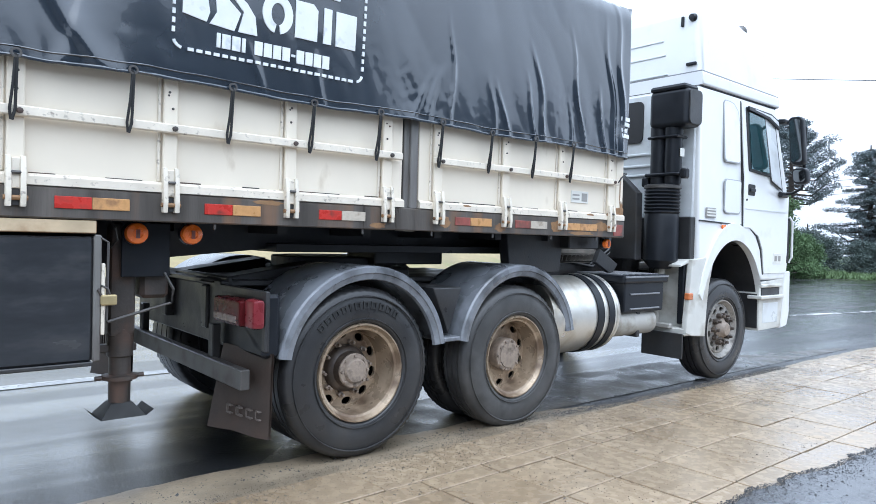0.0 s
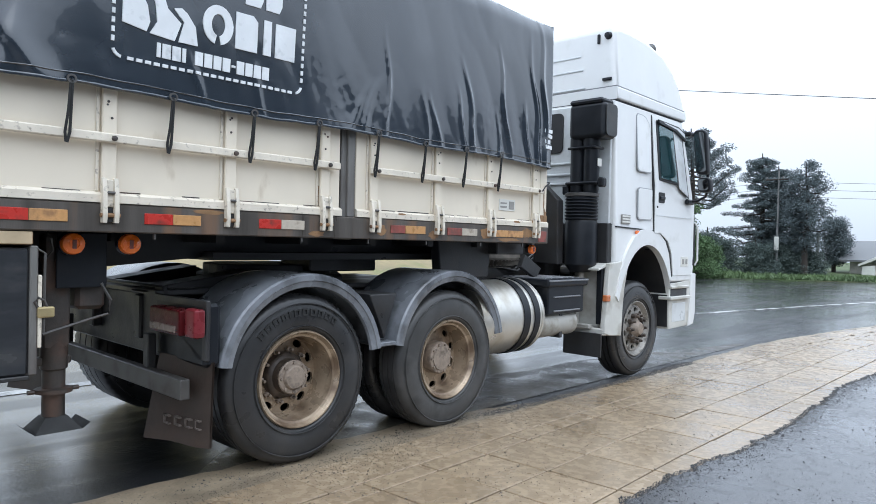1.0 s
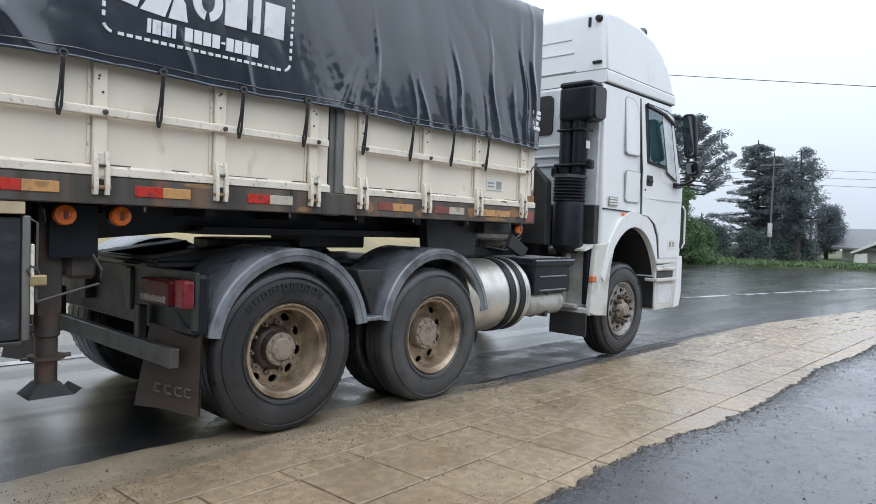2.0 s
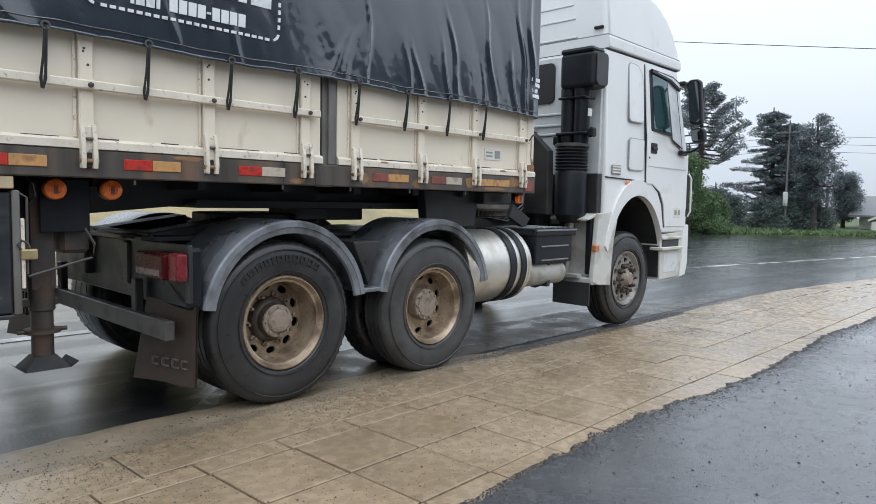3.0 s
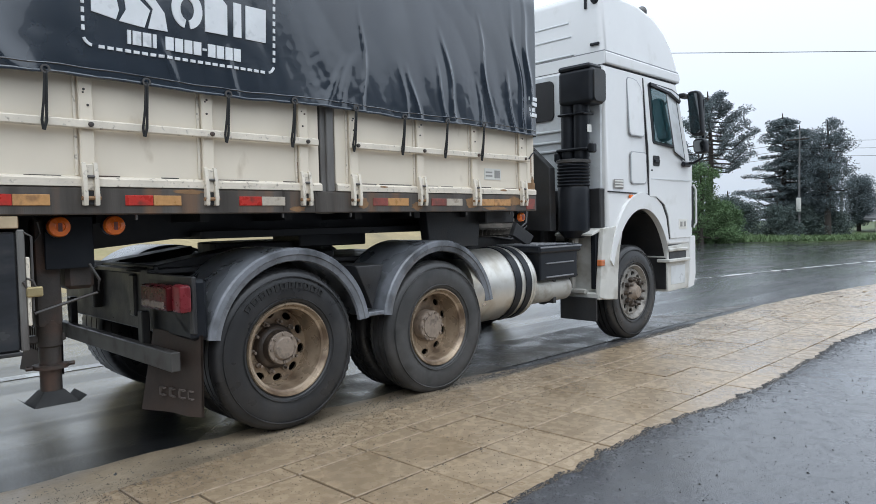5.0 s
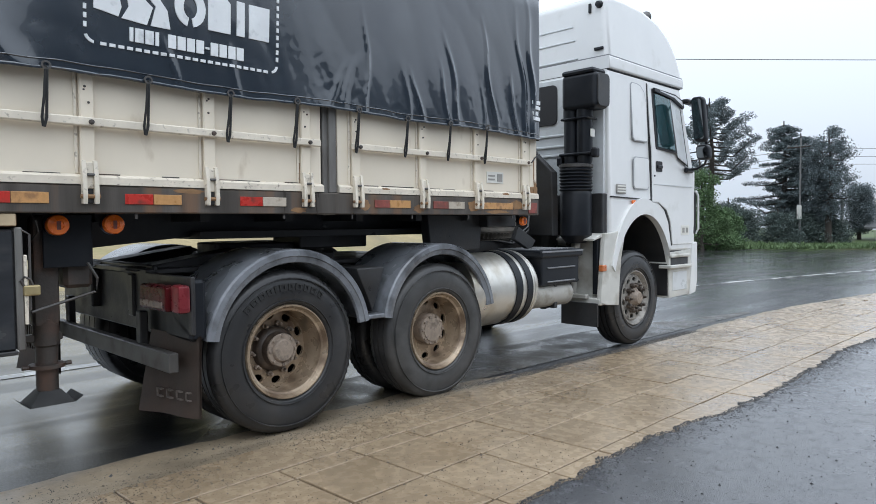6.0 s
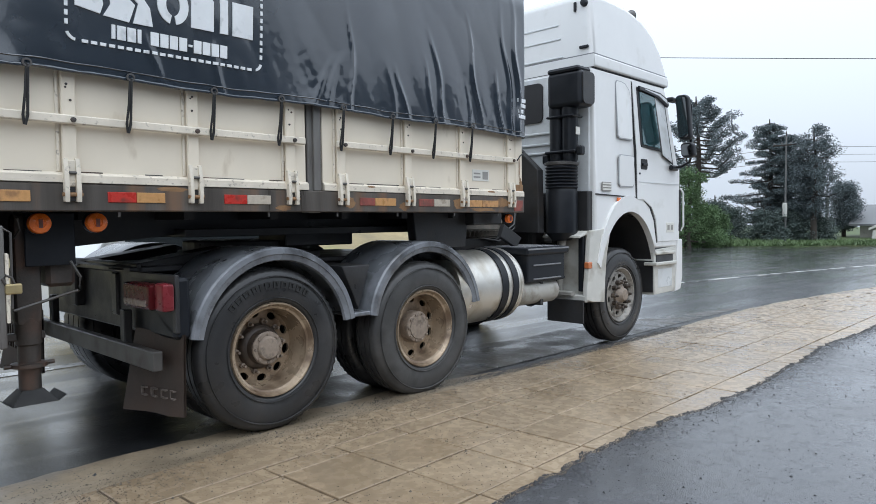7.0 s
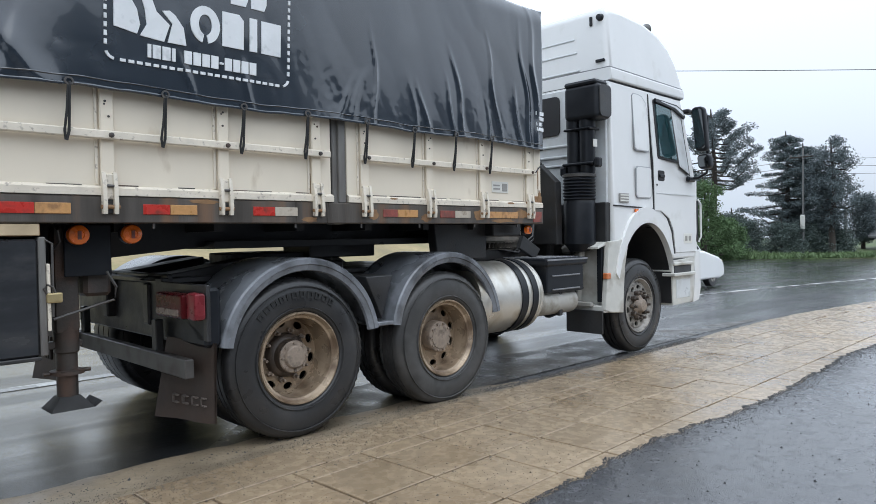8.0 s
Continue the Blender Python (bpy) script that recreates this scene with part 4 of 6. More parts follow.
wf = cab_panel("window_frame", [(4.685, 2.19), (4.70, 2.168), (5.165, 2.145), (5.18, 2.16), (5.085, 2.845), (4.655, 2.855), (4.64, 2.83)], -0.018, 0.0, SEAM, 0.004, "black window seal", door)
# dark sheet painted to pass for the unlit cab behind the glass
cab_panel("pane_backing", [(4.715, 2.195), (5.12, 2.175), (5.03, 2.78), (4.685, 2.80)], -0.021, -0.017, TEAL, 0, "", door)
cab_panel("pane", [(4.715, 2.195), (5.12, 2.175), (5.03, 2.78), (4.685, 2.80)], -0.029, -0.024, GLASS, 0, "teal-tinted side window", door)
cab_panel("quarter_seal", [(5.20, 2.09), (5.47, 2.0), (5.30, 2.77), (5.06, 2.80)], -0.016, -0.010, SEAM, 0, "", door)
# opaque light grey stands for the bright reflection in the quarter window
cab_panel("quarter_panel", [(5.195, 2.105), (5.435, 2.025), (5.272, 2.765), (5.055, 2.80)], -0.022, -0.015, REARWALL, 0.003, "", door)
cab_panel("rain_visor", [(4.66, 2.815), (5.08, 2.775), (5.33, 2.69), (5.36, 2.72), (5.31, 2.80), (5.15, 2.845), (4.66, 2.86)], -0.05, -0.02, BLACK, 0.01, "dark window rain visor", door)
# pale strip paints the reflection on the dark visor
cab_panel("visor_film", [(4.78, 2.832), (5.10, 2.80), (5.31, 2.725), (5.30, 2.775), (5.14, 2.822), (4.78, 2.842)], -0.054, -0.049, REARWALL, 0.002, "", door)
part("handle_recess", prism(rounded(4.685, 4.83, 1.91, 2.03, 0.02), -0.017, -0.010), SEAM, door)
part("handle", box(4.70, 4.815, -0.035, -0.014, 1.95, 1.985, 0.006), BLACK, door, "black door handle")
part("door_lock", lathe([(0.012, -0.011), (0.012, -0.018), (0.0, -0.019)], 10, center=(4.66, 0, 1.86)), BLACK, door)
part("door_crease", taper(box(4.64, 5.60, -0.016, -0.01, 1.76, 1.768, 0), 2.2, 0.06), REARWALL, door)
for nm, (x0, x1, z0, z1) in (("side_locker", (4.22, 4.52, 2.235, 2.86)), ("side_locker", (4.235, 4.545, 1.705, 2.045))):
    cut = 0.07 if z1 > 2.5 else 0.012
    # the wider grey outline paints the thin shadow round each locker
    for d, nn, ya, mat_l in ((0.009, "locker_seam", -0.0035, SHADEGREY), (0.0, nm, -0.007, WHITE)):
        r = 0.03
        shape = [(x0 - d, z0 - d + r), (x0 - d + r, z0 - d), (x1 + d - r, z0 - d), (x1 + d, z0 - d + r), (x1 + d, z1 + d - 2.6 * cut), (x1 + d - 0.4 * cut, z1 + d - 1.1 * cut), (x1 + d - 1.5 * cut, z1 + d - 0.2 * cut), (x1 + d - 2.6 * cut, z1 + d), (x0 - d + r, z1 + d), (x0 - d, z1 + d - r)]
        cab_panel(nn, shape, ya, 0.01, mat_l, 0.0 if d else 0.005, "" if d else "white pressed side panel")
badge = part("badge", box(3.89, 4.07, -0.004, 0.005, 1.64, 1.74, 0.002), GREYPRINT, tractor, "small grey badge")
for k in range(3):
    part("badge_bar", box(3.90, 4.06, -0.008, -0.003, 1.652 + 0.03 * k, 1.668 + 0.03 * k, 0.001), LABEL, badge)
part("indicator", box(4.18, 4.25, -0.018, 0.0, 1.535, 1.575, 0.006), ORANGE, tractor, "small orange side repeater")

# steps and front bumper
part("step_panel", prism([(5.05, 0.42), (5.57, 0.43), (5.64, 0.50), (5.64, 1.0), (5.03, 0.97)], 0.0, 0.40, 0.02), WHITE_DIRTY, tractor, "white step panel under the door", smooth=40)
part("step_recess", box(5.07, 5.50, -0.006, 0.05, 0.80, 0.90, 0.006), CHASSIS, tractor)
part("step_tread", box(5.00, 5.54, -0.045, 0.12, 0.775, 0.815, 0.008), WHITE_DIRTY, tractor)
part("step_tread", box(5.04, 5.52, -0.03, 0.12, 0.905, 0.94, 0.008), WHITE_DIRTY, tractor)
part("step_recess", box(5.12, 5.48, -0.004, 0.05, 0.50, 0.73, 0.006), REARWALL, tractor)
part("step_shadow_gap", box(5.04, 5.62, 0.01, 0.2, 0.955, 0.985, 0.0), CHASSIS, tractor)
part("bumper", prism([(5.55, 0.42), (5.70, 0.44), (5.75, 0.60), (5.74, 1.08), (5.60, 1.08)], -0.02, 2.50, 0.03), WHITE, tractor, "white front bumper", smooth=40)
part("cab_front", box(5.66, 5.76, 0.03, 2.45, 1.02, 1.98, 0.03, seg=2), WHITE, tractor, smooth=40)
part("front_grab_bar", tube([(5.70, -0.005, 1.18), (5.72, -0.03, 1.24), (5.71, -0.03, 1.66), (5.69, -0.005, 1.72)], 0.014), WHITE, tractor, smooth=50)
part("front_corner_gap", box(5.655, 5.70, -0.008, 0.03, 1.18, 1.70, 0.004), SEAM, tractor)
part("windscreen", prism([(5.665, 2.02), (5.44, 2.76), (5.46, 2.77), (5.685, 2.02)], 0.16, 2.32, 0.0), CARGLASS, tractor, "windscreen")
sticker = part("sticker", box(5.30, 5.50, -0.016, -0.011, 1.17, 1.29, 0.001), LABEL, tractor, "pale inspection sticker")
for dx in (0.02, 0.11):
    part("sticker_bar", box(5.31 + dx, 5.36 + dx, -0.019, -0.015, 1.20, 1.26, 0), GREYPRINT, sticker)

# mirrors
def tip(bm):
    """Leans a mirror down so that its face reflects the darker ground."""
    for v in bm.verts:
        v.co.x += (v.co.z - 2.4) * -0.20
    return bm


mm = part("mirror", tip(prism(rounded(-0.31, -0.155, 2.28, 2.80, 0.05), 5.280, 5.390, 0.03, plane="yz")), BLACK, tractor, "tall black door mirror", smooth=40)
part("mirror_glass", tip(prism(rounded(-0.29, -0.175, 2.31, 2.77, 0.03), 5.275, 5.279, 0, plane="yz")), MIRROR, mm)
mw = part("wide_mirror", tip(prism(rounded(-0.32, -0.16, 2.07, 2.25, 0.05), 5.300, 5.420, 0.03, plane="yz")), BLACK, tractor, "black wide-angle mirror", smooth=40)
part("mirror_glass", tip(prism(rounded(-0.30, -0.18, 2.095, 2.225, 0.03), 5.295, 5.299, 0, plane="yz")), MIRROR, mw)
part("mirror_arm", tube([(5.480, 0.0, 1.97), (5.520, -0.10, 1.98), (5.520, -0.20, 2.03), (5.460, -0.25, 2.10), (5.420, -0.26, 2.3), (5.420, -0.26, 2.70), (5.440, -0.2, 2.78), (5.440, 0.03, 2.79)], 0.017, 10), BLACK, tractor, smooth=50)
part("mirror_foot", box(5.380, 5.560, -0.05, 0.0, 1.93, 1.995, 0.015), BLACK, tractor)
part("mirror_foot", box(5.360, 5.520, -0.06, 0.03, 2.765, 2.82, 0.015), BLACK, tractor)

# air intake tower behind the cab
intake = part("air_intake", box(3.46, 3.72, -0.02, 0.40, 2.50, 2.87, 0.05, seg=3), BLACK, tractor, "tall black plastic air intake tower", smooth=40)
part("intake_cap", box(3.45, 3.69, 0.0, 0.39, 2.85, 2.91, 0.03, seg=2), BLACK, intake, smooth=40)
part("intake_grille", prism(rounded(3.49, 3.70, 2.52, 2.85, 0.05), -0.033, -0.019, 0.004), CHASSIS, intake)
for yy in (0.10, 0.255):
    part("duct", lathe([(0.0, 1.93), (0.07, 1.94), (0.082, 1.98), (0.082, 2.40), (0.088, 2.43), (0.088, 2.52), (0.0, 2.525)], 28, axis="z", center=(3.575, yy + 0.085, 0)), BLACK, intake, smooth=40)
part("duct_band", box(3.475, 3.665, 0.085, 0.42, 2.40, 2.425, 0.01), BLACK, intake)
part("duct_band", box(3.475, 3.665, 0.06, 0.44, 2.03, 2.06, 0.01), BLACK, intake)
part("duct_clip", box(3.50, 3.58, 0.0, 0.07, 2.0, 2.10, 0.015), BLACK, intake)
part("duct_clip", box(3.50, 3.58, 0.42, 0.49, 1.93, 2.03, 0.015), BLACK, intake)
prof = [(0.150, 1.95), (0.155, 1.90)]
for i in range(7):
    z = 1.88 - 0.034 * i
    prof += [(0.172, z), (0.155, z - 0.017)]
prof += [(0.165, 1.62), (0.165, 1.20), (0.10, 1.12), (0.0, 1.11)]
part("bellows", lathe([(0.0, 1.96)] + prof, 36, axis="z", center=(3.56, 0.28, 0)), BLACK, intake, "ribbed black rubber bellows", smooth=25)
part("intake_clamp", lathe([(0.160, 1.905), (0.176, 1.91), (0.176, 1.938), (0.160, 1.943)], 36, axis="z", center=(3.56, 0.28, 0), closed=True), GALV, intake)
part("intake_sticker", box(3.55, 3.62, 0.092, 0.099, 2.22, 2.30, 0.001), LABEL, intake)

# gear between trailer and cab
part("engine_tunnel", box(3.50, 3.75, 0.62, 1.86, 1.02, 1.55, 0.06, seg=2), CHASSIS, tractor)
part("spare_cradle", box(2.45, 3.28, 0.75, 1.30, 1.02, 1.155, 0.01), CHASSIS, tractor)
part("wall_guard", prism([(0.385, 1.2), (1.75, 1.2), (1.75, 1.7), (1.45, 2.12), (0.68, 2.12), (0.395, 1.86)], 3.30, 3.40, 0.01, plane="yz"), CHASSIS, tractor)
part("hose_bracket", prism([(2.66, 1.18), (2.72, 1.30), (2.98, 1.16), (2.90, 1.06)], 0.35, 0.40, 0.006), CHASSIS, tractor)
for k in range(2):
    part("air_hose", tube([(2.60 + 0.05 * k, 0.9 + 0.05 * k, 1.32), (2.8, 0.75 + 0.1 * k, 1.16 - 0.02 * k), (3.0, 0.66 + 0.06 * k, 1.12), (3.2, 0.62, 1.25 + 0.04 * k), (3.32, 0.7, 1.45)], 0.014), CHASSIS, tractor, smooth=50)


# ---- the semi-trailer ----
trailer = empty("semi_trailer", "cream-sided drop-side semi-trailer with a grimy steel rail", "trailer")
REAR = -7.0
part("side_rail", box(REAR, 2.55, -0.025, 0.06, 1.405, 1.548, 0.006), RUST, trailer, "grimy rust-streaked steel side rail")
part("side_rail", box(REAR, 2.55, 2.48, 2.56, 1.405, 1.548, 0.006), RUST, trailer)
part("trailer_floor", box(REAR, 2.53, 0.06, 2.48, 1.46, 1.53, 0), CHASSIS, trailer)
part("front_wall", box(2.49, 2.545, 0.0, 2.54, 1.55, 3.20, 0.008), CREAM, trailer, "cream front wall")
for yy in (0.66, 1.72):
    part("main_beam", prism([(REAR, 0.98), (-1.9, 1.02), (-0.94, 1.20), (0.07, 1.295), (2.30, 1.30), (2.30, 1.46), (REAR, 1.46)], yy, yy + 0.16), CHASSIS, trailer)
for k in range(17):
    part("crossmember", box(REAR + 0.2 + 0.58 * k, REAR + 0.26 + 0.58 * k, 0.24, 2.48, 1.36, 1.46, 0), CHASSIS, trailer)
part("skid_plate", box(-0.30, 2.2, 0.50, 2.0, 1.245, 1.30, 0.005), CHASSIS, trailer)
part("king_pin_box", box(0.56, 1.19, 0.70, 1.10, 1.15, 1.30, 0.01), CHASSIS, trailer)
part("front_bracket", prism([(1.50, 1.41), (2.16, 1.41), (2.12, 1.10), (1.54, 1.10)], 0.30, 0.40, 0.008), CHASSIS, trailer)
part("front_bracket", prism([(1.62, 1.41), (2.16, 1.41), (2.12, 1.12), (1.74, 1.10)], 2.1, 2.2, 0.008), CHASSIS, trailer)
part("front_underplate", box(2.12, 2.5, 0.2, 2.3, 1.30, 1.41, 0.01), CHASSIS, trailer)
for dx in (-1.75, -0.88, 0.0, 0.52, 1.06, 1.66, 2.2):
    part("drip_hook", box(dx - 0.006, dx + 0.006, -0.012, 0.0, 1.375, 1.41, 0), GALV, trailer)

# drop sides
STILES_REAR = [0.155 - 0.632 * k for k in range(11)]
STILES_FRONT = [0.55, 1.16, 1.752, 2.352]
for x0, x1, stiles, sec in ((REAR, 0.286, STILES_REAR, 0), (0.408, 2.545, STILES_FRONT, 1)):
    edges = sorted([x0, x1] + stiles)
    for a, b in zip(edges, edges[1:]):
        part("side_panel", box(a + 0.003, b - 0.003, 0.0, 0.035, 1.56, 2.34, 0.004), CREAM, trailer)
    part("panel_lip", prism([(-0.028, 1.552), (-0.028, 1.590), (-0.016, 1.600), (0.0, 1.606), (0.0, 1.552)], x0, x1, 0, plane="yz"), CREAM_WORN, trailer)
    seam_rng = random.Random(70 + sec)
    for a, b in zip(edges, edges[1:]):
        a += 0.05
        while a < b - 0.10:
            c = min(b - 0.05, a + seam_rng.uniform(0.08, 0.30))
            part("lip_seam", box(a, c, -0.007, 0.0, 1.604, 1.604 + seam_rng.uniform(0.003, 0.007), 0), LEG, trailer)
            a = c + seam_rng.uniform(0.03, 0.22)
    for sx in stiles:
        w = 0.034
        part("stile", box(sx - w, sx + w, -0.028, 0.0, 1.60, 2.30, 0.006), CREAM, trailer)
        # darker strip stands for the panel joint and its recess shadow
        part("panel_fold", box(sx - w - 0.022, sx - w - 0.006, -0.010, 0.0, 1.607, 2.30, 0.003), CREAM_WORN, trailer)
        for zz in (1.975, 2.055):
            part("stile_bolt", lathe([(0.007, -0.027), (0.006, -0.032), (0.0, -0.033)], 8, center=(sx + 0.009 * math.sin(sx * 37 + zz * 50), 0, zz + 0.012 * math.sin(sx * 23))), LEG, trailer)
        part("paint_chip", lathe([(0.006, -0.0275), (0.005, -0.0305), (0.0, -0.031)], 6, center=(sx - 0.012, 0, 2.035 + 0.03 * math.sin(sx * 51))), LEG, trailer)
        lt = part("latch", prism([(-0.060, 1.452), (-0.066, 1.50), (-0.060, 1.60), (-0.046, 1.672), (-0.028, 1.675), (-0.026, 1.452)], sx - 0.038, sx - 0.016, 0.004, plane="yz"), CREAM_WORN, trailer, "worn cream steel drop-side latch")
        part("latch_cheek", prism([(-0.060, 1.452), (-0.066, 1.50), (-0.060, 1.60), (-0.046, 1.672), (-0.028, 1.675), (-0.026, 1.452)], sx + 0.016, sx + 0.038, 0.004, plane="yz"), CREAM_WORN, lt)
        # dark box paints the shade between the latch cheeks
        part("latch_pocket", box(sx - 0.017, sx + 0.017, -0.040, -0.027, 1.456, 1.528, 0.002), CHASSIS, lt)
        part("latch_plate", box(sx - 0.018, sx + 0.018, -0.044, -0.026, 1.53, 1.665, 0.004), CREAM_WORN, lt)
        part("latch_pin", tube([(sx - 0.045, -0.048, 1.49), (sx + 0.045, -0.048, 1.49)], 0.011, 8), RUSTY, lt)
        part("latch_pin", tube([(sx - 0.030, -0.052, 1.60), (sx + 0.030, -0.052, 1.60)], 0.008, 8), GALV, lt)
    r0, r1 = (x0, 0.250) if sec == 0 else (0.500, 2.430)
    rl = part("lashing_rail", box(r0, r1, -0.058, -0.030, 1.846, 1.892, 0.006), CREAM_WORN, trailer, "chipped cream lashing rail")
    for sx in stiles:
        part("rail_bolt", lathe([(0.014, -0.057), (0.012, -0.070), (0.0, -0.072)], 8, center=(sx + 0.01, 0, 1.868)), LEG, rl)
part("corner_post", box(2.44, 2.548, -0.006, 0.03, 1.552, 2.30, 0.01), CREAM, trailer)
part("rust_patch", box(2.45, 2.552, -0.010, 0.02, 1.553, 1.66, 0.004), RUSTY, trailer, "rusted corner post foot")
part("gap_post", box(0.300, 0.396, 0.004, 0.09, 1.40, 2.30, 0.006), POST, trailer, "bare grey steel centre post")
part("gap_post_flange", box(0.335, 0.392, -0.020, 0.01, 1.548, 2.25, 0.005), POST, trailer)
def rust_blot(name, cx, cz, w, h, y, seed, parent=trailer):
    """A flake of rust with a ragged outline."""
    rng = random.Random(seed)
    pts = []
    for k in range(18):
        a = 2 * math.pi * k / 18
        r = rng.uniform(0.65, 1.1)
        pts.append((cx + w * r * math.cos(a), cz + h * r * math.sin(a)))
    part(name, prism(pts, y, y + 0.003), RUSTY, parent)


for k, (cx, cz, w, h, y) in enumerate(((0.122, 1.66, 0.006, 0.09, -0.0015), (0.19, 1.585, 0.03, 0.012, -0.030), (2.515, 1.63, 0.022, 0.09, -0.0125), (2.33, 1.60, 0.03, 0.025, -0.0305), (2.50, 1.80, 0.008, 0.12, -0.0075),
                                      (1.99, 1.43, 0.16, 0.018, -0.0265), (2.25, 1.49, 0.09, 0.045, -0.0265), (1.70, 1.47, 0.08, 0.05, -0.0265), (1.12, 1.45, 0.06, 0.035, -0.0265), (0.62, 1.47, 0.05, 0.045, -0.0265), (-0.60, 1.53, 0.10, 0.015, -0.0265),
                                      (-1.10, 1.50, 0.05, 0.035, -0.0265), (0.10, 1.43, 0.06, 0.02, -0.0265), (1.16, 1.585, 0.02, 0.012, -0.030), (1.78, 1.59, 0.03, 0.012, -0.030), (2.10, 1.585, 0.05, 0.010, -0.0285), (0.80, 1.588, 0.04, 0.008, -0.0285))):
    rust_blot("rust_stain", cx, cz, w, h, y, 60 + k)
qr = part("sticker", box(1.885, 2.09, -0.006, 0.002, 1.675, 1.77, 0.001), LABEL, trailer, "faded white maker's sticker")
part("sticker_patch", box(2.01, 2.075, -0.009, -0.005, 1.69, 1.755, 0), GREYPRINT, qr)
for k in range(2):
    part("sticker_bar", box(1.90, 1.98, -0.009, -0.005, 1.70 + 0.03 * k, 1.713 + 0.03 * k, 0), GREYPRINT, qr)
for a, b, c, m1, m2 in ((-2.23, -2.08, -1.92, RED, AMBER), (-1.595, -1.445, -1.288, RED, AMBER), (-0.94, -0.795, -0.645, RED, AMBER), (-0.30, -0.153, 0.006, RED, PALE), (0.70, 0.835, 1.03, DULLRED, AMBER),
                        (1.26, 1.42, 1.595, DULLRED, PALE), (1.80, 1.98, 2.185, AMBER, AMBER)):
    part("reflector", box(a, b - 0.002, -0.031, -0.024, 1.452, 1.508, 0.002), m1, trailer, "reflective marker strip")
    part("reflector", box(b, c, -0.031, -0.024, 1.452, 1.508, 0.002), m2, trailer, "pale reflective marker strip")
part("reflector", box(2.40, 2.52, -0.031, -0.024, 1.42, 1.515, 0.002), DULLRED, trailer, "worn red corner reflector")


def marker_lamp(x, y, z, r=0.055):
    base = part("marker_lamp", lathe([(r * 1.05, 0.06), (r * 1.05, 0.03), (r * 0.95, 0.028), (0.0, 0.028)], 24, center=(x, y, z)), BLACK, trailer)
    part("lens", lathe([(r, 0.03), (r, 0.012), (r * 0.9, 0.0), (r * 0.45, -0.008), (r * 0.4, -0.004), (0.0, -0.006)], 28, center=(x, y, z)), ORANGE, base, "round orange lamp lens", smooth=30)
    part("lamp_stem", box(x - 0.02, x + 0.02, y + 0.05, y + 0.09, z, 1.41, 0.004), CHASSIS, base)
    part("lens_mark", box(x - 0.009, x + 0.009, y - 0.009, y - 0.003, z - 0.025, z + 0.02, 0), DULLRED, base)


marker_lamp(-1.208, 0.13, 1.345)
marker_lamp(-0.940, 0.13, 1.347)
marker_lamp(2.44, 0.05, 1.352, 0.042)
part("lamp_wire", tube([(-1.33, 0.16, 1.41), (-1.31, 0.12, 1.37), (-1.30, 0.13, 1.31), (-1.31, 0.2, 1.27)], 0.006, 6), GALV, trailer, smooth=50)
part("hanger_plate", box(-1.263, -1.030, 0.20, 0.215, 1.118, 1.40, 0.004), BLACK, trailer)

# landing leg
leg = part("landing_leg", box(-1.297, -1.172, 0.26, 0.38, 0.80, 1.40, 0.03, seg=2), LEG, trailer, "rusty steel landing leg with a wide foot", smooth=40)
part("leg_sleeve", lathe([(0.0, 0.84), (0.062, 0.84), (0.062, 0.70), (0.052, 0.69), (0.052, 0.60), (0.085, 0.595), (0.085, 0.575), (0.052, 0.57), (0.052, 0.45), (0.0, 0.445)], 20, axis="z", center=(-1.232, 0.32, 0)), LEG, leg, smooth=35)
part("leg_pin", tube([(-1.347, 0.32, 0.585), (-1.117, 0.32, 0.585)], 0.012, 8), LEG, leg)
fb = bmesh.new()
top = [fb.verts.new((-1.232 + sx * 0.05, 0.32 + sy * 0.05, 0.455)) for sx, sy in ((-1, -1), (1, -1), (1, 1), (-1, 1))]
low = [fb.verts.new((-1.232 + sx * 0.105, 0.32 + sy * 0.10, 0.385)) for sx, sy in ((-1, -1), (1, -1), (1, 1), (-1, 1))]
lip = [fb.verts.new((-1.232 + sx * 0.140, 0.32 + sy * 0.11, 0.415)) for sx, sy in ((-1, -1), (1, -1), (1, 1), (-1, 1))]
fb.faces.new(top)
fb.faces.new(low[::-1])
for i in range(4):
    k = (i + 1) % 4
    fb.faces.new((top[i], top[k], low[k], low[i]))
for a, b in ((0, 3), (2, 1)):
    fb.faces.new((low[a], low[b], lip[b], lip[a]))
part("foot", fb, CORD, leg, "rusty bent-up steel foot")
part("gear_box", box(-1.157, -1.017, 0.25, 0.42, 1.0, 1.16, 0.02), LEG, leg)
part("crank_rod", tube([(-1.057, 0.20, 1.14), (-1.017, 0.18, 1.05), (-1.027, 0.18, 0.98), (-1.107, 0.2, 0.955), (-1.337, 0.14, 0.90)], 0.008, 6), GALV, leg, smooth=50)
part("brace", box(-1.377, -1.157, 0.30, 0.36, 0.72, 0.76, 0.006), LEG, leg)

part("landing_leg", box(-1.340, -1.215, 2.16, 2.28, 0.44, 1.40, 0.03, seg=2), LEG, trailer, smooth=40)
part("leg_cross_tube", tube([(-1.275, 0.38, 1.08), (-1.275, 2.16, 1.08)], 0.025, 10), LEG, trailer, smooth=50)

# tool box beside the leg
tb = part("tool_box", box(-2.75, -1.432, -0.01, 0.62, 0.735, 1.325, 0.012), BOX, trailer, "glossy black tool box with a cream frame")
part("box_edge", box(-1.432, -1.400, -0.018, 0.62, 0.735, 1.335, 0.006), POST, tb, "stained pale steel edge")
part("box_header", box(-2.75, -1.42, -0.012, 0.3, 1.340, 1.402, 0.006), RUSTY, tb)
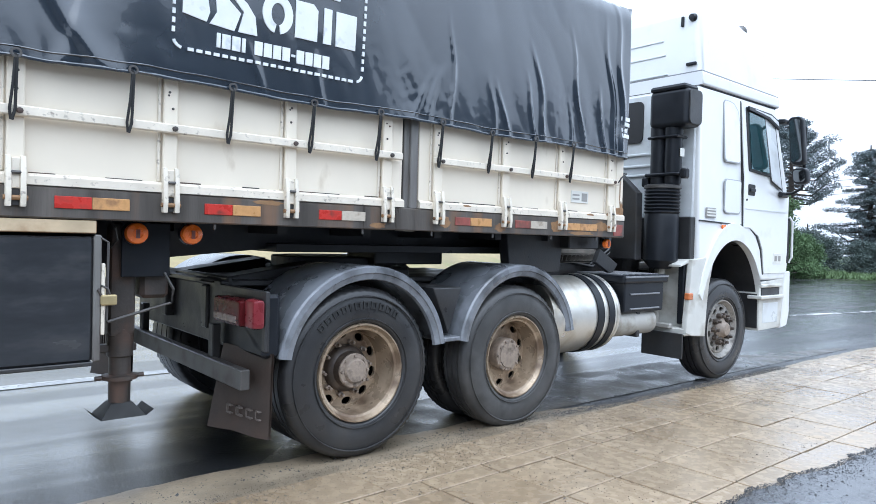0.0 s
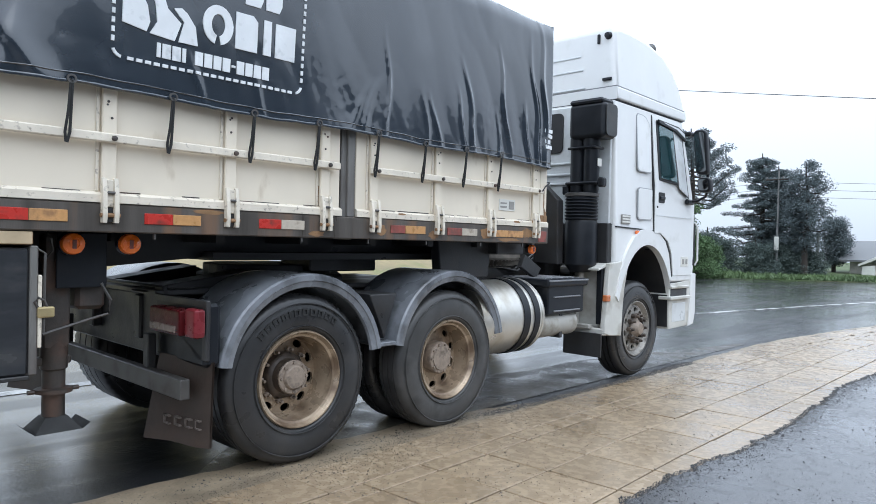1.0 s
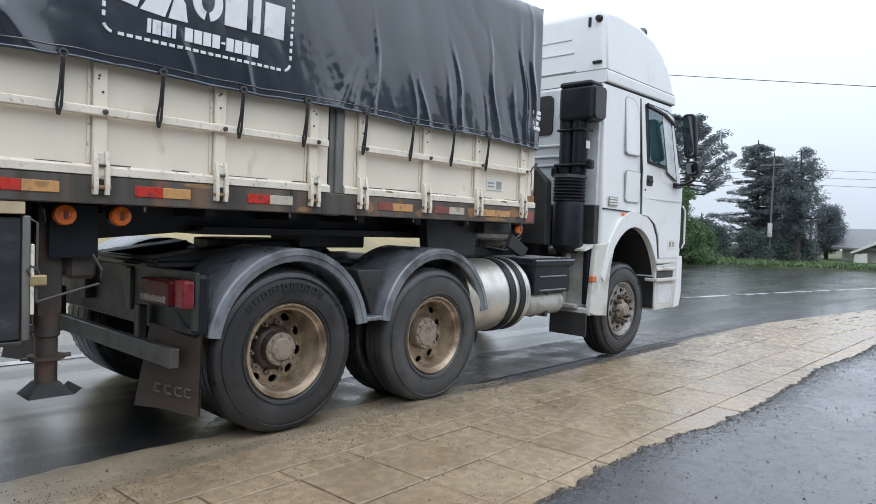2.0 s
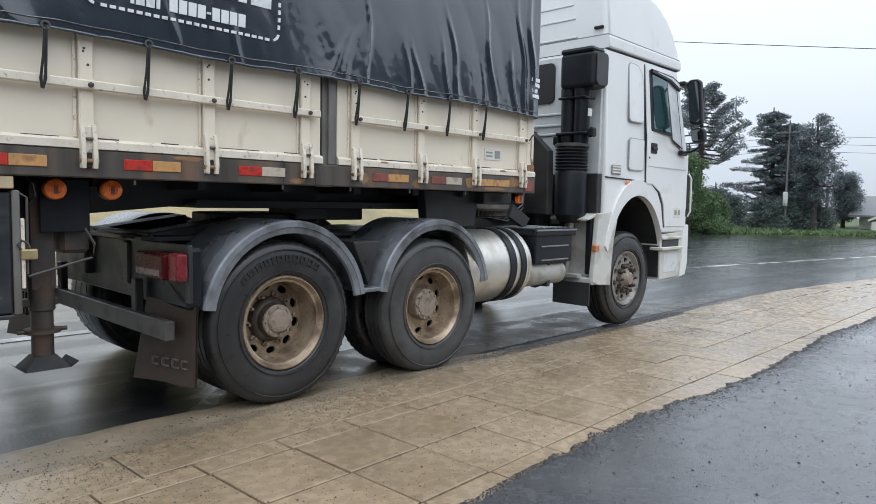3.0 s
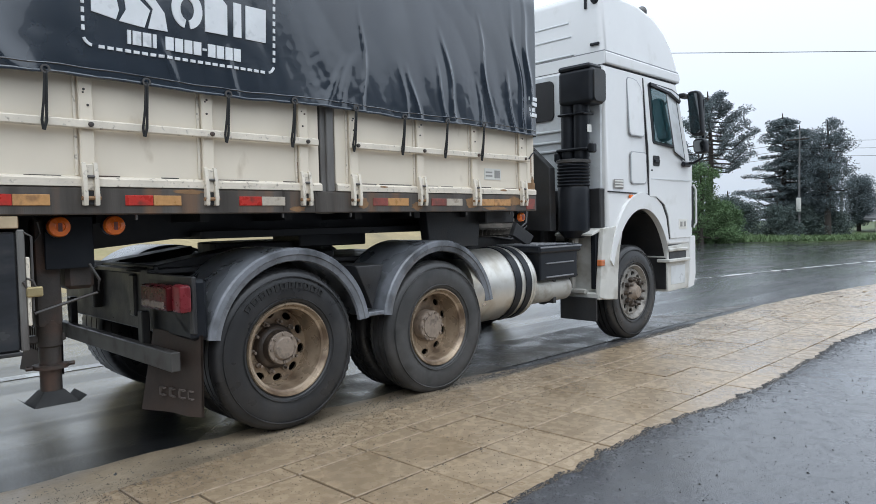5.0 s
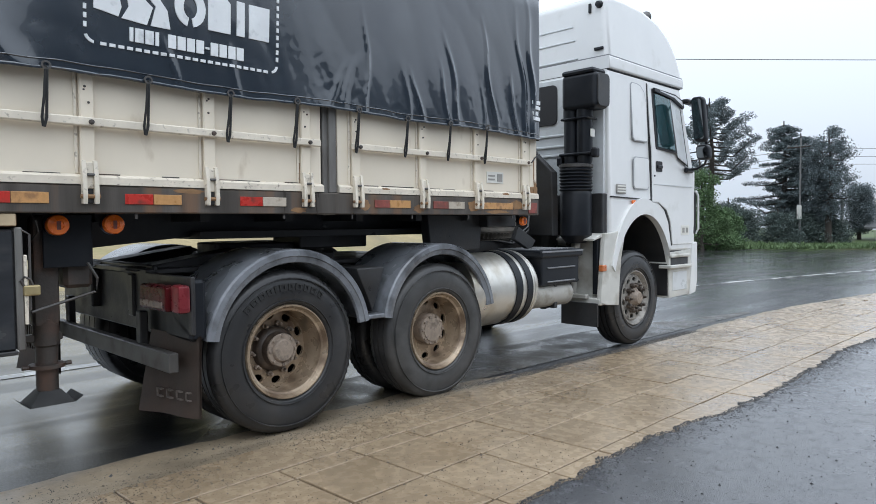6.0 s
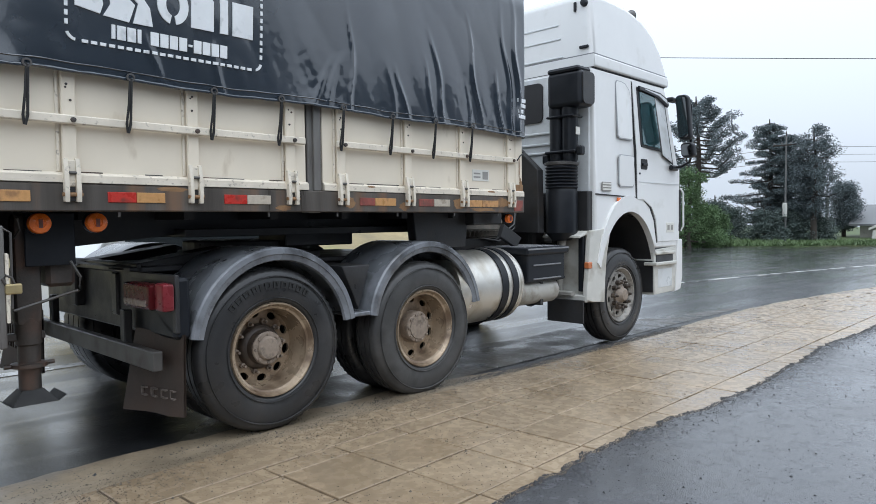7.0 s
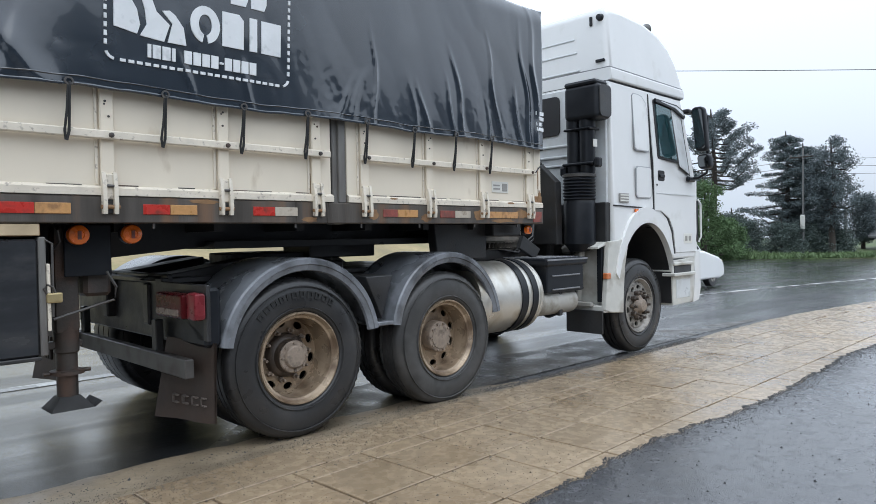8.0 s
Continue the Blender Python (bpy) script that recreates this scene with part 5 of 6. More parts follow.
part("box_header_face", box(-2.75, -1.425, -0.020, -0.013, 1.342, 1.400, 0.003), STAINED, tb, "stained cream header")
part("box_sill", box(-2.75, -1.43, -0.016, 0.62, 0.715, 0.735, 0.004), CHASSIS, tb)
part("hasp", box(-1.400, -1.385, -0.024, 0.02, 0.86, 1.20, 0.004), CREAM_WORN, tb)
part("hinge_rod", tube([(-1.375, -0.012, 0.93), (-1.372, -0.012, 1.30), (-1.41, -0.012, 1.325)], 0.006, 6), GALV, tb)
lock = part("padlock", box(-1.405, -1.335, -0.035, -0.010, 1.000, 1.052, 0.008, seg=2), BRASS, tb, "brass padlock")
part("shackle", tube([(-1.40, -0.022, 1.045), (-1.415, -0.022, 1.075), (-1.40, -0.022, 1.095), (-1.375, -0.022, 1.08), (-1.365, -0.022, 1.05)], 0.006, 8), GALV, lock, smooth=50)
part("side_panel", box(REAR, 2.54, 2.50, 2.54, 1.56, 2.34, 0.004), CREAM, trailer)
part("rear_wall", box(REAR, REAR + 0.05, 0.0, 2.54, 1.55, 3.2, 0.004), CREAM, trailer)

# spare wheel
spare = tagged(part("spare_tyre", tyre_mesh(0.42, 0.28, 0.24, notch=0.04), SPARE_LIT, None, smooth=20), "black spare tyre with a coarse tread under the trailer nose", "tyre")
spare.matrix_basis = pose(3.04, 1.08, 1.157, 90, 0, 0)

# ---- the tarpaulin ----
# creases: foot, lean, width, height off the sheet, length, foot's height
FOLDS = [(2.43, -0.10, 0.022, 0.026, 1.3, 2.12), (2.33, -0.16, 0.020, 0.020, 1.1, 2.14), (2.20, -0.22, 0.016, 0.022, 0.55, 2.10), (1.93, -0.20, 0.014, 0.024, 0.95, 2.10), (1.80, -0.14, 0.012, 0.010, 0.40, 2.10),
         (1.50, -0.22, 0.016, 0.024, 0.75, 2.10), (1.41, -0.30, 0.012, 0.012, 0.50, 2.12), (1.10, -0.24, 0.014, 0.016, 0.40, 2.11), (0.98, -0.12, 0.012, 0.010, 0.42, 2.10), (0.62, -0.04, 0.012, 0.016, 0.80, 2.10),
         (0.40, 0.35, 0.022, 0.014, 0.40, 2.12), (0.28, 0.55, 0.020, 0.010, 0.35, 2.14), (-0.30, -0.30, 0.014, 0.010, 0.30, 2.11), (-0.68, -0.25, 0.014, 0.010, 0.28, 2.11), (-1.45, -0.55, 0.050, 0.022, 0.9, 2.1), (-1.60, 0.40, 0.060, 0.015, 0.5, 2.1)]


def tarp_swell(x, z):
    """How far the sheet stands out at a place of its side."""
    d = 0.018 * noise.noise((x * 1.3, z * 0.9, 0)) + 0.008 * abs(noise.noise((x * 3.2 + z, z * 1.2, 3))) * (1 if x > 0.0 else 0.5) + 0.004 * abs(noise.noise((x * 8 + 2 * z, z * 3, 6))) * max(0.25, 1 - (z - 2.1) / 0.7)
    a, b = max(0.0, min(1.0, (x + 1.5) / 0.3)), max(0.0, min(1.0, (x + 0.05) / 0.4))
    d += 0.058 * (z - 2.1) * a * a * (3 - 2 * a) * (1 - b * b * (3 - 2 * b))
    for x0, lean, w, amp, tall, z0 in FOLDS:
        u = x - (x0 + lean * (z - 2.1) + 0.02 * math.sin(9 * z + x0 * 7))
        if abs(u) < 4 * w:
            e = max(0.0, min(1.0, (z - z0 + 0.12) / 0.15)) * max(0.0, min(1.0, (z0 + tall - z) / (0.6 * tall)))
            d += amp * e * math.exp(-(u / (w * (1.7 if u > 0 else 0.55))) ** 2)
    if x > -1.3:
        d += (0.0026 if x > 0.2 else 0.0012) * max(0, 1 - (z - 2.1) / 0.6) * max(0, noise.noise((x * 2.1, z * 1.7, 12)) + 0.25) * noise.noise((x * 24 + z * 14, z * 22 - x * 8, 9)) * 1.6
    return d


def tarp_bottom(x):
    return 2.100 + 0.008 * math.sin(x * 4.4) + 0.006 * noise.noise((x * 6, 0, 5)) - 0.012 * max(0, x - 1.4)


bm = bmesh.new()
cols = []
xs_t = frange(REAR, -2.2, 0.4) + frange(-2.2, 2.50, 0.0125)[1:]
zs_t = [k / 72 for k in range(73)]
for x in xs_t:
    b, t = tarp_bottom(x), 3.35 + 0.01 * noise.noise((x * 2, 0, 0))
    cols.append([bm.verts.new((x, -0.062 - tarp_swell(x, b + (t - b) * k) + 0.03 * max(0, (k - 0.9) / 0.1) ** 2, b + (t - b) * k)) for k in zs_t])
for y in [-0.05, -0.03, 0.0, 0.05, 0.12, 0.2] + frange(0.3, 2.5, 0.1) + [2.56, 2.6]:
    b, t = tarp_bottom(2.5), 3.35
    cols.append([bm.verts.new((2.545 + 0.02 * noise.noise((y * 2, k * 3, 4)) - 0.02 * (y < -0.04), y, b + (t - b) * k)) for k in zs_t])
cols.append([bm.verts.new((REAR, 2.6, tarp_bottom(0) + 1.25 * k)) for k in zs_t])
cols.append(cols[0])
for a, b in zip(cols, cols[1:]):
    for k in range(72):
        bm.faces.new((a[k], b[k], b[k + 1], a[k + 1]))
edge = [c[72] for c in cols[:len(xs_t)]]
ridge = [bm.verts.new((v.co.x, 1.27, 3.48)) for v in edge]
far = [bm.verts.new((v.co.x, 2.6, 3.35)) for v in edge]
for p, q in ((edge, ridge), (ridge, far)):
    for i in range(len(p) - 1):
        bm.faces.new((p[i], p[i + 1], q[i + 1], q[i]))
front = cols[len(xs_t):-2]
fr = [c[72] for c in front]
bm.faces.new([edge[-1]] + fr + [far[-1], ridge[-1]])
tarp = tagged(part("tarpaulin", bm, TARP, None, smooth=60), "wrinkled wet black vinyl tarpaulin over the trailer's load", "tarpaulin")
hem = bmesh.new()
tube([(x, -0.068 - tarp_swell(x, tarp_bottom(x)), tarp_bottom(x) + 0.004) for x in frange(-2.6, 2.5, 0.03)], 0.009, 6, hem)
part("hem", hem, TARP, tarp, smooth=60)
bm = bmesh.new()
part("hem_seam", tube([(x, -0.064 - tarp_swell(x, tarp_bottom(x) + 0.045), tarp_bottom(x) + 0.045) for x in frange(-2.6, 2.5, 0.03)], 0.0035, 5, bm), TARP, tarp)


def on_tarp(outline):
    """A flat printed shape laid on the sheet."""
    bm = bmesh.new()
    vs = [bm.verts.new((x, -0.0695 - tarp_swell(x, z), z)) for x, z in outline]
    f = bm.faces.new(vs)
    r = bmesh.ops.extrude_face_region(bm, geom=[f])
    for v in r["geom"]:
        if isinstance(v, bmesh.types.BMVert):
            v.co.y += 0.009
    return bm


def printed(name, outline):
    return part(name, on_tarp(outline), PRINT, tarp)


# dashed border
bl, br, bb, bt = -1.125, -0.072, 2.268, 2.96
x = bl + 0.07
while x < br - 0.06:
    printed("border_dash", [(x, bb - 0.008), (x + 0.028, bb - 0.008), (x + 0.028, bb + 0.008), (x, bb + 0.008)])
    x += 0.0425
z = bb + 0.07
while z < bt:
    for xx in (bl, br):
        printed("border_dash", [(xx - 0.007, z), (xx + 0.007, z), (xx + 0.007, z + 0.026), (xx - 0.007, z + 0.026)])
    z += 0.044
for cx, a0 in ((bl + 0.05, 180), (br - 0.05, 270)):
    arc = [(cx + r * math.cos(radians(a0 + s)), bb + 0.05 + r * math.sin(radians(a0 + s))) for r, ss in ((0.057, range(18, 80, 12)), (0.043, range(78, 16, -12))) for s in ss]
    printed("border_corner", arc)
# plain shapes in place of the firm's name and number
ring = [(-0.602 + 0.085 * math.cos(radians(a)), 2.545 + 0.105 * math.sin(radians(a))) for a in range(-78, 259, 14)]
ring += [(-0.602 + 0.038 * math.cos(radians(a)), 2.545 + 0.058 * math.sin(radians(a))) for a in range(258, -79, -14)]
printed("name_shape", ring)
printed("name_shape", [(-0.502, 2.445), (-0.372, 2.445), (-0.372, 2.615), (-0.40, 2.645), (-0.502, 2.645)])
printed("name_shape", [(-0.334, 2.445), (-0.286, 2.445), (-0.286, 2.642), (-0.334, 2.642)])
printed("name_shape", [(-0.258, 2.445), (-0.128, 2.445), (-0.128, 2.640), (-0.258, 2.640)])
printed("name_shape", [(-0.45, 2.70), (-0.36, 2.70), (-0.345, 2.74), (-0.345, 2.86), (-0.45, 2.86)])
printed("name_shape", [(-0.325, 2.70), (-0.24, 2.70), (-0.225, 2.74), (-0.225, 2.86), (-0.325, 2.86)])
printed("emblem", [(-1.085, 2.44), (-0.97, 2.42), (-0.955, 2.47), (-0.97, 2.55), (-1.0, 2.60), (-0.97, 2.66), (-1.085, 2.64)])
printed("emblem", [(-0.955, 2.415), (-0.83, 2.405), (-0.80, 2.50), (-0.87, 2.56), (-0.90, 2.64), (-0.955, 2.645), (-0.93, 2.56), (-0.92, 2.48)])
printed("emblem", [(-0.81, 2.405), (-0.710, 2.405), (-0.725, 2.50), (-0.77, 2.56), (-0.80, 2.58), (-0.84, 2.57), (-0.785, 2.51)])
x = -0.916
for w in (0.018, 0.042, 0.042, 0.018, -0.03, 0.042, 0.042, 0.042, 0.042, 0.022, 0.042, 0.042, 0.042, 0.042):
    if w > 0:
        h = (2.336, 2.348) if w == 0.022 else (2.306, 2.378)
        printed("number_bar", [(x, h[0]), (x + w, h[0]), (x + w, h[1]), (x, h[1])])
    x += abs(w) + 0.009
for k, (a, c) in enumerate(((2.40, 2.51), (2.40, 2.48), (2.42, 2.51), (2.40, 2.51))):
    z = 2.245 + 0.048 * k
    printed("maker_label", [(a, z), (c, z), (c, z + 0.032), (a, z + 0.032)])

# rubber cords that hold the sheet down
for x in [-2.21, -1.75, -1.297, -0.830, -0.374, 0.061, 0.532, 0.963, 1.392, 1.806]:
    b = tarp_bottom(x)
    cd = tagged(part("tie_cord", tube([(x - 0.002, -0.085, b + 0.01), (x - 0.010, -0.078, 1.97), (x - 0.019, -0.066, 1.87), (x - 0.014, -0.064, 1.825)], 0.0062, 6), CORD, None, smooth=50), "black rubber tie cord from tarpaulin to lashing rail", "cord", "tarpaulin cords")
    part("second_strand", tube([(x + 0.003, -0.085, b + 0.005), (x + 0.002, -0.076, 1.98), (x + 0.001, -0.066, 1.87), (x - 0.010, -0.064, 1.823)], 0.0068, 6), CORD, cd, smooth=50)
    part("eyelet", lathe([(0.013, -0.090), (0.022, -0.090), (0.022, -0.082), (0.013, -0.082)], 14, center=(x, -0.0, b + 0.012), closed=True), GALV, cd)
cc = tagged(part("corner_cord", tube([(2.40, -0.065, 1.87), (2.46, -0.05, 1.915), (2.58, -0.01, 1.96), (2.60, 0.1, 1.97)], 0.006, 6), CORD, None, smooth=50), "black rubber cord round the trailer's front corner", "cord")


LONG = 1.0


# ---- an unseen plain wall behind the lot, added to darken reflections ----
BACKWALL = material("dull_grey_wall", (0.13, 0.137, 0.145), 0.9, vary=0.15, scale=0.4, dirt=(0.07, 0.07, 0.065), dirt_amount=0.3, dirt_scale=0.3)
tagged(part("wall_south", box(-30, 26, -20.4, -20.0, -0.6, 6.8, 0.02), BACKWALL), "unseen plain grey wall added behind the lot to darken reflections", "wall", kind="structure")


# ---- trees and distance ----
def leaf_cloud(bm, rng, center, radius, count, size, flat=1.0):
    """Small leaf blades strewn through a clump."""
    for _ in range(count):
        d = Vector((rng.gauss(0, 1), rng.gauss(0, 1), rng.gauss(0, 1))).normalized() * radius * rng.random() ** 0.45
        p = Vector(center) + Vector((d.x, d.y, d.z * flat))
        u = Vector((rng.gauss(0, 1), rng.gauss(0, 1), rng.gauss(0, 0.7))).normalized() * size * rng.uniform(0.6, 1.4)
        w = u.cross(Vector((rng.gauss(0, 1), rng.gauss(0, 1), rng.gauss(0, 1)))).normalized() * size * rng.uniform(0.25, 0.5)
        vs = [bm.verts.new(p + q) for q in (-u * 0.6, w, u, -w)]
        bm.faces.new(vs)


def tree(name, label, x, y, z, tall, spread, style, seed, leaf):
    rng = random.Random(seed)
    root = empty(name, label, "tree", "trees beyond the road", pose(x, y, z))
    trunk = bmesh.new()
    lean = rng.uniform(-0.25, 0.25)
    spine = [(lean * (k / 8) ** 2, 0.1 * math.sin(k), tall * 0.95 * k / 8 - 0.2) for k in range(9)]
    tube(spine, 0.024 * tall + 0.06, 10, trunk, taper=0.04)
    part("trunk", trunk, BARK, root, smooth=50)
    limbs, crown = bmesh.new(), bmesh.new()

    def at(f):
        i = min(7, int(f * 8))
        a, b = Vector(spine[i]), Vector(spine[i + 1])
        return a + (b - a) * (f * 8 - i)

    n = {"umbrella": 46, "pine": 64, "broad": 40, "bush": 26}[style]
    for k in range(n):
        f = k / n
        if style == "umbrella":
            h = 0.45 + 0.52 * f
            reach = spread * (0.75 + 0.25 * math.sin(f * 5)) * rng.uniform(0.6, 1.05) * (1.0 if f < 0.75 else 0.75)
            rise = 0.25 * reach
        elif style == "pine":
            h = 0.18 + 0.78 * f
            reach = spread * (1.08 - 0.85 * f) * rng.uniform(0.55, 1.1)
            rise = rng.uniform(-0.1, 0.2) * reach
        elif style == "broad":
            h = 0.25 + 0.70 * f
            reach = spread * math.sqrt(max(0.05, 1 - (2.0 * (h - 0.62) / 0.85) ** 2)) * rng.uniform(0.4, 1.0)
            rise = rng.uniform(0.0, 0.4) * reach
        else:
            h = 0.05 + 0.8 * f
            reach = spread * (1.0 - 0.6 * f) * rng.uniform(0.4, 1.0)
            rise = rng.uniform(0.0, 0.3) * reach
        a = k * 2.39996 + rng.uniform(-0.4, 0.4)
        base = at(min(0.97, h))
        way = Vector((math.cos(a), math.sin(a), 0))
        mid = base + way * reach * 0.55 + Vector((0, 0, -0.06 * reach))
        tip = base + way * reach + Vector((0, 0, rise))
        tube([base, mid, tip], 0.012 * tall * (1.05 - 0.6 * h) * 0.6 + 0.015, 5, limbs, taper=0.015)
        if style == "umbrella":
            for g in (0.62, 0.82, 1.0):
                c = mid + (tip - mid) * ((g - 0.55) / 0.45)
                leaf_cloud(crown, rng, c + Vector((0, 0, 0.1)), 0.36 + 0.28 * g * rng.random(), 170, 0.09, 0.6)
        elif style == "pine":
            for g in (0.3, 0.5, 0.7, 0.88, 1.0):
                c = base + (tip - base) * g
                leaf_cloud(crown, rng, c, 0.30 + 0.24 * rng.random(), 85, 0.09, 0.55)
        else:
            for g in (0.45, 0.75, 1.0):
                c = base + (tip - base) * g
                leaf_cloud(crown, rng, c, 0.38 + 0.30 * rng.random(), 135, 0.085, 0.85)
    tagged(part("limb", limbs, BARK, root, smooth=50), kind="stuff")
    tagged(part("crown", crown, leaf, root), kind="stuff")
    return root


G = -0.5
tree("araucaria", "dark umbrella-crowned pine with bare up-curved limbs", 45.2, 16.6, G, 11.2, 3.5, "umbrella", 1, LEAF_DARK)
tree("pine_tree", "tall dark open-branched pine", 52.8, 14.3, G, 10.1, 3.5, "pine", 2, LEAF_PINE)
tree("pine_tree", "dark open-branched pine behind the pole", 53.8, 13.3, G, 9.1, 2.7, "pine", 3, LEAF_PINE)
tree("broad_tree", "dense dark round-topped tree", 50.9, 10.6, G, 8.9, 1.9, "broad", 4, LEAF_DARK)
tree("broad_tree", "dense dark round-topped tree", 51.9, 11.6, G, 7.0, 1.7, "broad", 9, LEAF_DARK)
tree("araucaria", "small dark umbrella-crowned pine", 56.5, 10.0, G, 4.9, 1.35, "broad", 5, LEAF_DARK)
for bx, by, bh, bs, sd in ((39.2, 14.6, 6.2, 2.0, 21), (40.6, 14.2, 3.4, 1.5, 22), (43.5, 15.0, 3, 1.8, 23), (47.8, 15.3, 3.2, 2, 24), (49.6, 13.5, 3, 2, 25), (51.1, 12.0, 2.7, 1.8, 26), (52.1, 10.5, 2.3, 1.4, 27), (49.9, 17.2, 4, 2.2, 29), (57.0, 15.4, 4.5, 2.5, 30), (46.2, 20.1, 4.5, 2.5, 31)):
    tree("shrub", "bushy green shrub at the verge" if sd < 24 else "undergrowth below the pines, haze put into its blue-green", bx, by, G, bh, bs, "bush", sd, LEAF_GREEN if sd < 24 else LEAF_HAZED)
bm = bmesh.new()
rng = random.Random(5)
for _ in range(5200):
    u = rng.random()
    ex, ey = (37.43 + u * 3.76, 14.68 - 0.12 * u) if rng.random() < 0.25 else (41.14 + u * 9.20, 14.33 - u * 11.33)
    d = 0.3 + 3.0 * rng.random() ** 1.5
    p = Vector((ex + 0.72 * d, ey + 0.69 * d, G + 0.05 * d))
    h, w = rng.uniform(0.10, 0.32) * (1.6 if u < 0.25 else 1.0), rng.uniform(0.03, 0.07)
    a = rng.uniform(0, 6.28)
    s = Vector((math.cos(a), math.sin(a), 0)) * w
    tip = p + Vector((rng.gauss(0, 0.15), rng.gauss(0, 0.15), h))
    bm.faces.new([bm.verts.new(q) for q in (p - s, p + s, tip)])
tagged(part("grass", bm, BLADE), "tall wet green grass along the verge", "grass", kind="stuff")

# utility pole and its wires
pole = empty("utility_pole", "slim grey concrete utility pole with a crossarm", "utility pole", "", pose(50.29, 12.35, G))
part("shaft", tube([(0, 0, -0.1), (0, 0, 4), (0, 0, 7.7)], 0.085, 10, taper=0.05), CONCRETE, pole, smooth=50)
part("crossarm", box(-0.05, 0.05, -0.9, 0.9, 7.0, 7.1, 0.01), BARK, pole)
for yy in (-0.8, -0.3, 0.3, 0.8):
    part("insulator", lathe([(0.0, 7.1), (0.05, 7.1), (0.06, 7.2), (0.03, 7.25), (0.0, 7.26)], 8, axis="z", center=(0, yy, 0)), CONCRETE, pole)
part("pole_sign", box(-0.2, -0.10, -0.16, 0.16, 1.9, 2.9, 0.04), LABEL, pole, "white boards strapped to the pole")
pole2 = empty("utility_pole", "short grey pole among the trees", "utility pole", "", pose(52.12, 10.13, G))
part("shaft", tube([(0, 0, -0.1), (0, 0, 3.4)], 0.11, 8), CONCRETE, pole2)


def wire(points, sag, r, label):
    a, b = Vector(points[0]), Vector(points[1])
    pts = [a + (b - a) * k / 24 + Vector((0, 0, -4 * sag * (k / 24) * (1 - k / 24))) for k in range(25)]
    tagged(part("overhead_wire", tube(pts, r, 5), CORD), label, "wire", "overhead wires")


wire([(25.50, 19.12, 9.95), (33.06, -5.50, 6.80)], 0.05, 0.016, "thin overhead wire against the sky")
for k in range(3):
    wire([(50.29, 12.35 + 0.5 * (k - 1), 6.4 - 0.5 * k), (57, -24, 6.8 - 0.45 * k)], 0.8, 0.012, "thin overhead wire at the pole")
    wire([(50.29, 12.35 + 0.5 * (k - 1), 6.4 - 0.5 * k), (40, 44, 6.5 - 0.45 * k)], 0.9, 0.012, "thin overhead wire at the pole")

for x, y, tall in ((25.50, 19.12, 10.5), (33.06, -5.50, 7.35)):
    support = empty("utility_pole", "tall grey concrete pole carrying the high wire", "utility pole", "", pose(x, y, fall(x) - 0.05))
    part("shaft", tube([(0, 0, -0.1), (0, 0, tall / 2), (0, 0, tall)], 0.13, 10, taper=0.08), CONCRETE, support, smooth=50)

# house beyond the trees
house = empty("house", "low pale house with a grey pitched roof", "house", "", pose(58.48, 5.5, -1.15))
part("wall", box(-2.5, 4.5, -9.0, 3.4, -0.2, 2.15, 0.02), HOUSE, house)
part("roof", prism([(-3.2, 1.98), (1.0, 3.45), (5.2, 1.98), (5.2, 1.84), (1.0, 3.3), (-3.2, 1.84)], -9.6, 4.0, plane="xz"), ROOF, house, "grey tiled roof")
part("chimney", box(0.3, 0.7, 0.5, 0.9, 2.6, 3.6, 0.02), BARK, house)
porch = part("porch", prism([(2.62, 1.50), (0.55, 2.50), (0.45, 2.50), (-1.62, 1.50), (-1.62, 1.68), (0.5, 2.78), (2.62, 1.68)], -3.6, -2.5, 0.01, plane="yz"), LABEL, house, "white gabled porch")
for ya, yb in ((1.45, 2.50), (-1.50, -0.45)):
    part("porch_wall", prism([(ya, -0.2), (yb, -0.2), (yb - 0.12, 1.52), (ya + 0.15, 1.60)], -3.5, -3.2, 0.02, plane="yz"), LABEL, porch)
for yy in (-6.0, -3.2, -0.6):
    w = part("window", box(-2.54, -2.48, yy, yy + 1.1, 0.8, 1.8, 0.01), CARGLASS, house)
    part("window_frame", box(-2.57, -2.53, yy - 0.08, yy + 1.18, 1.8, 1.88, 0.01), LABEL, w)
wall = tagged(part("garden_wall", box(53.9, 54.1, -12, 5.4, -0.8, 0.0, 0.02), HOUSE), "low pale garden wall before the house", "wall", kind="structure")


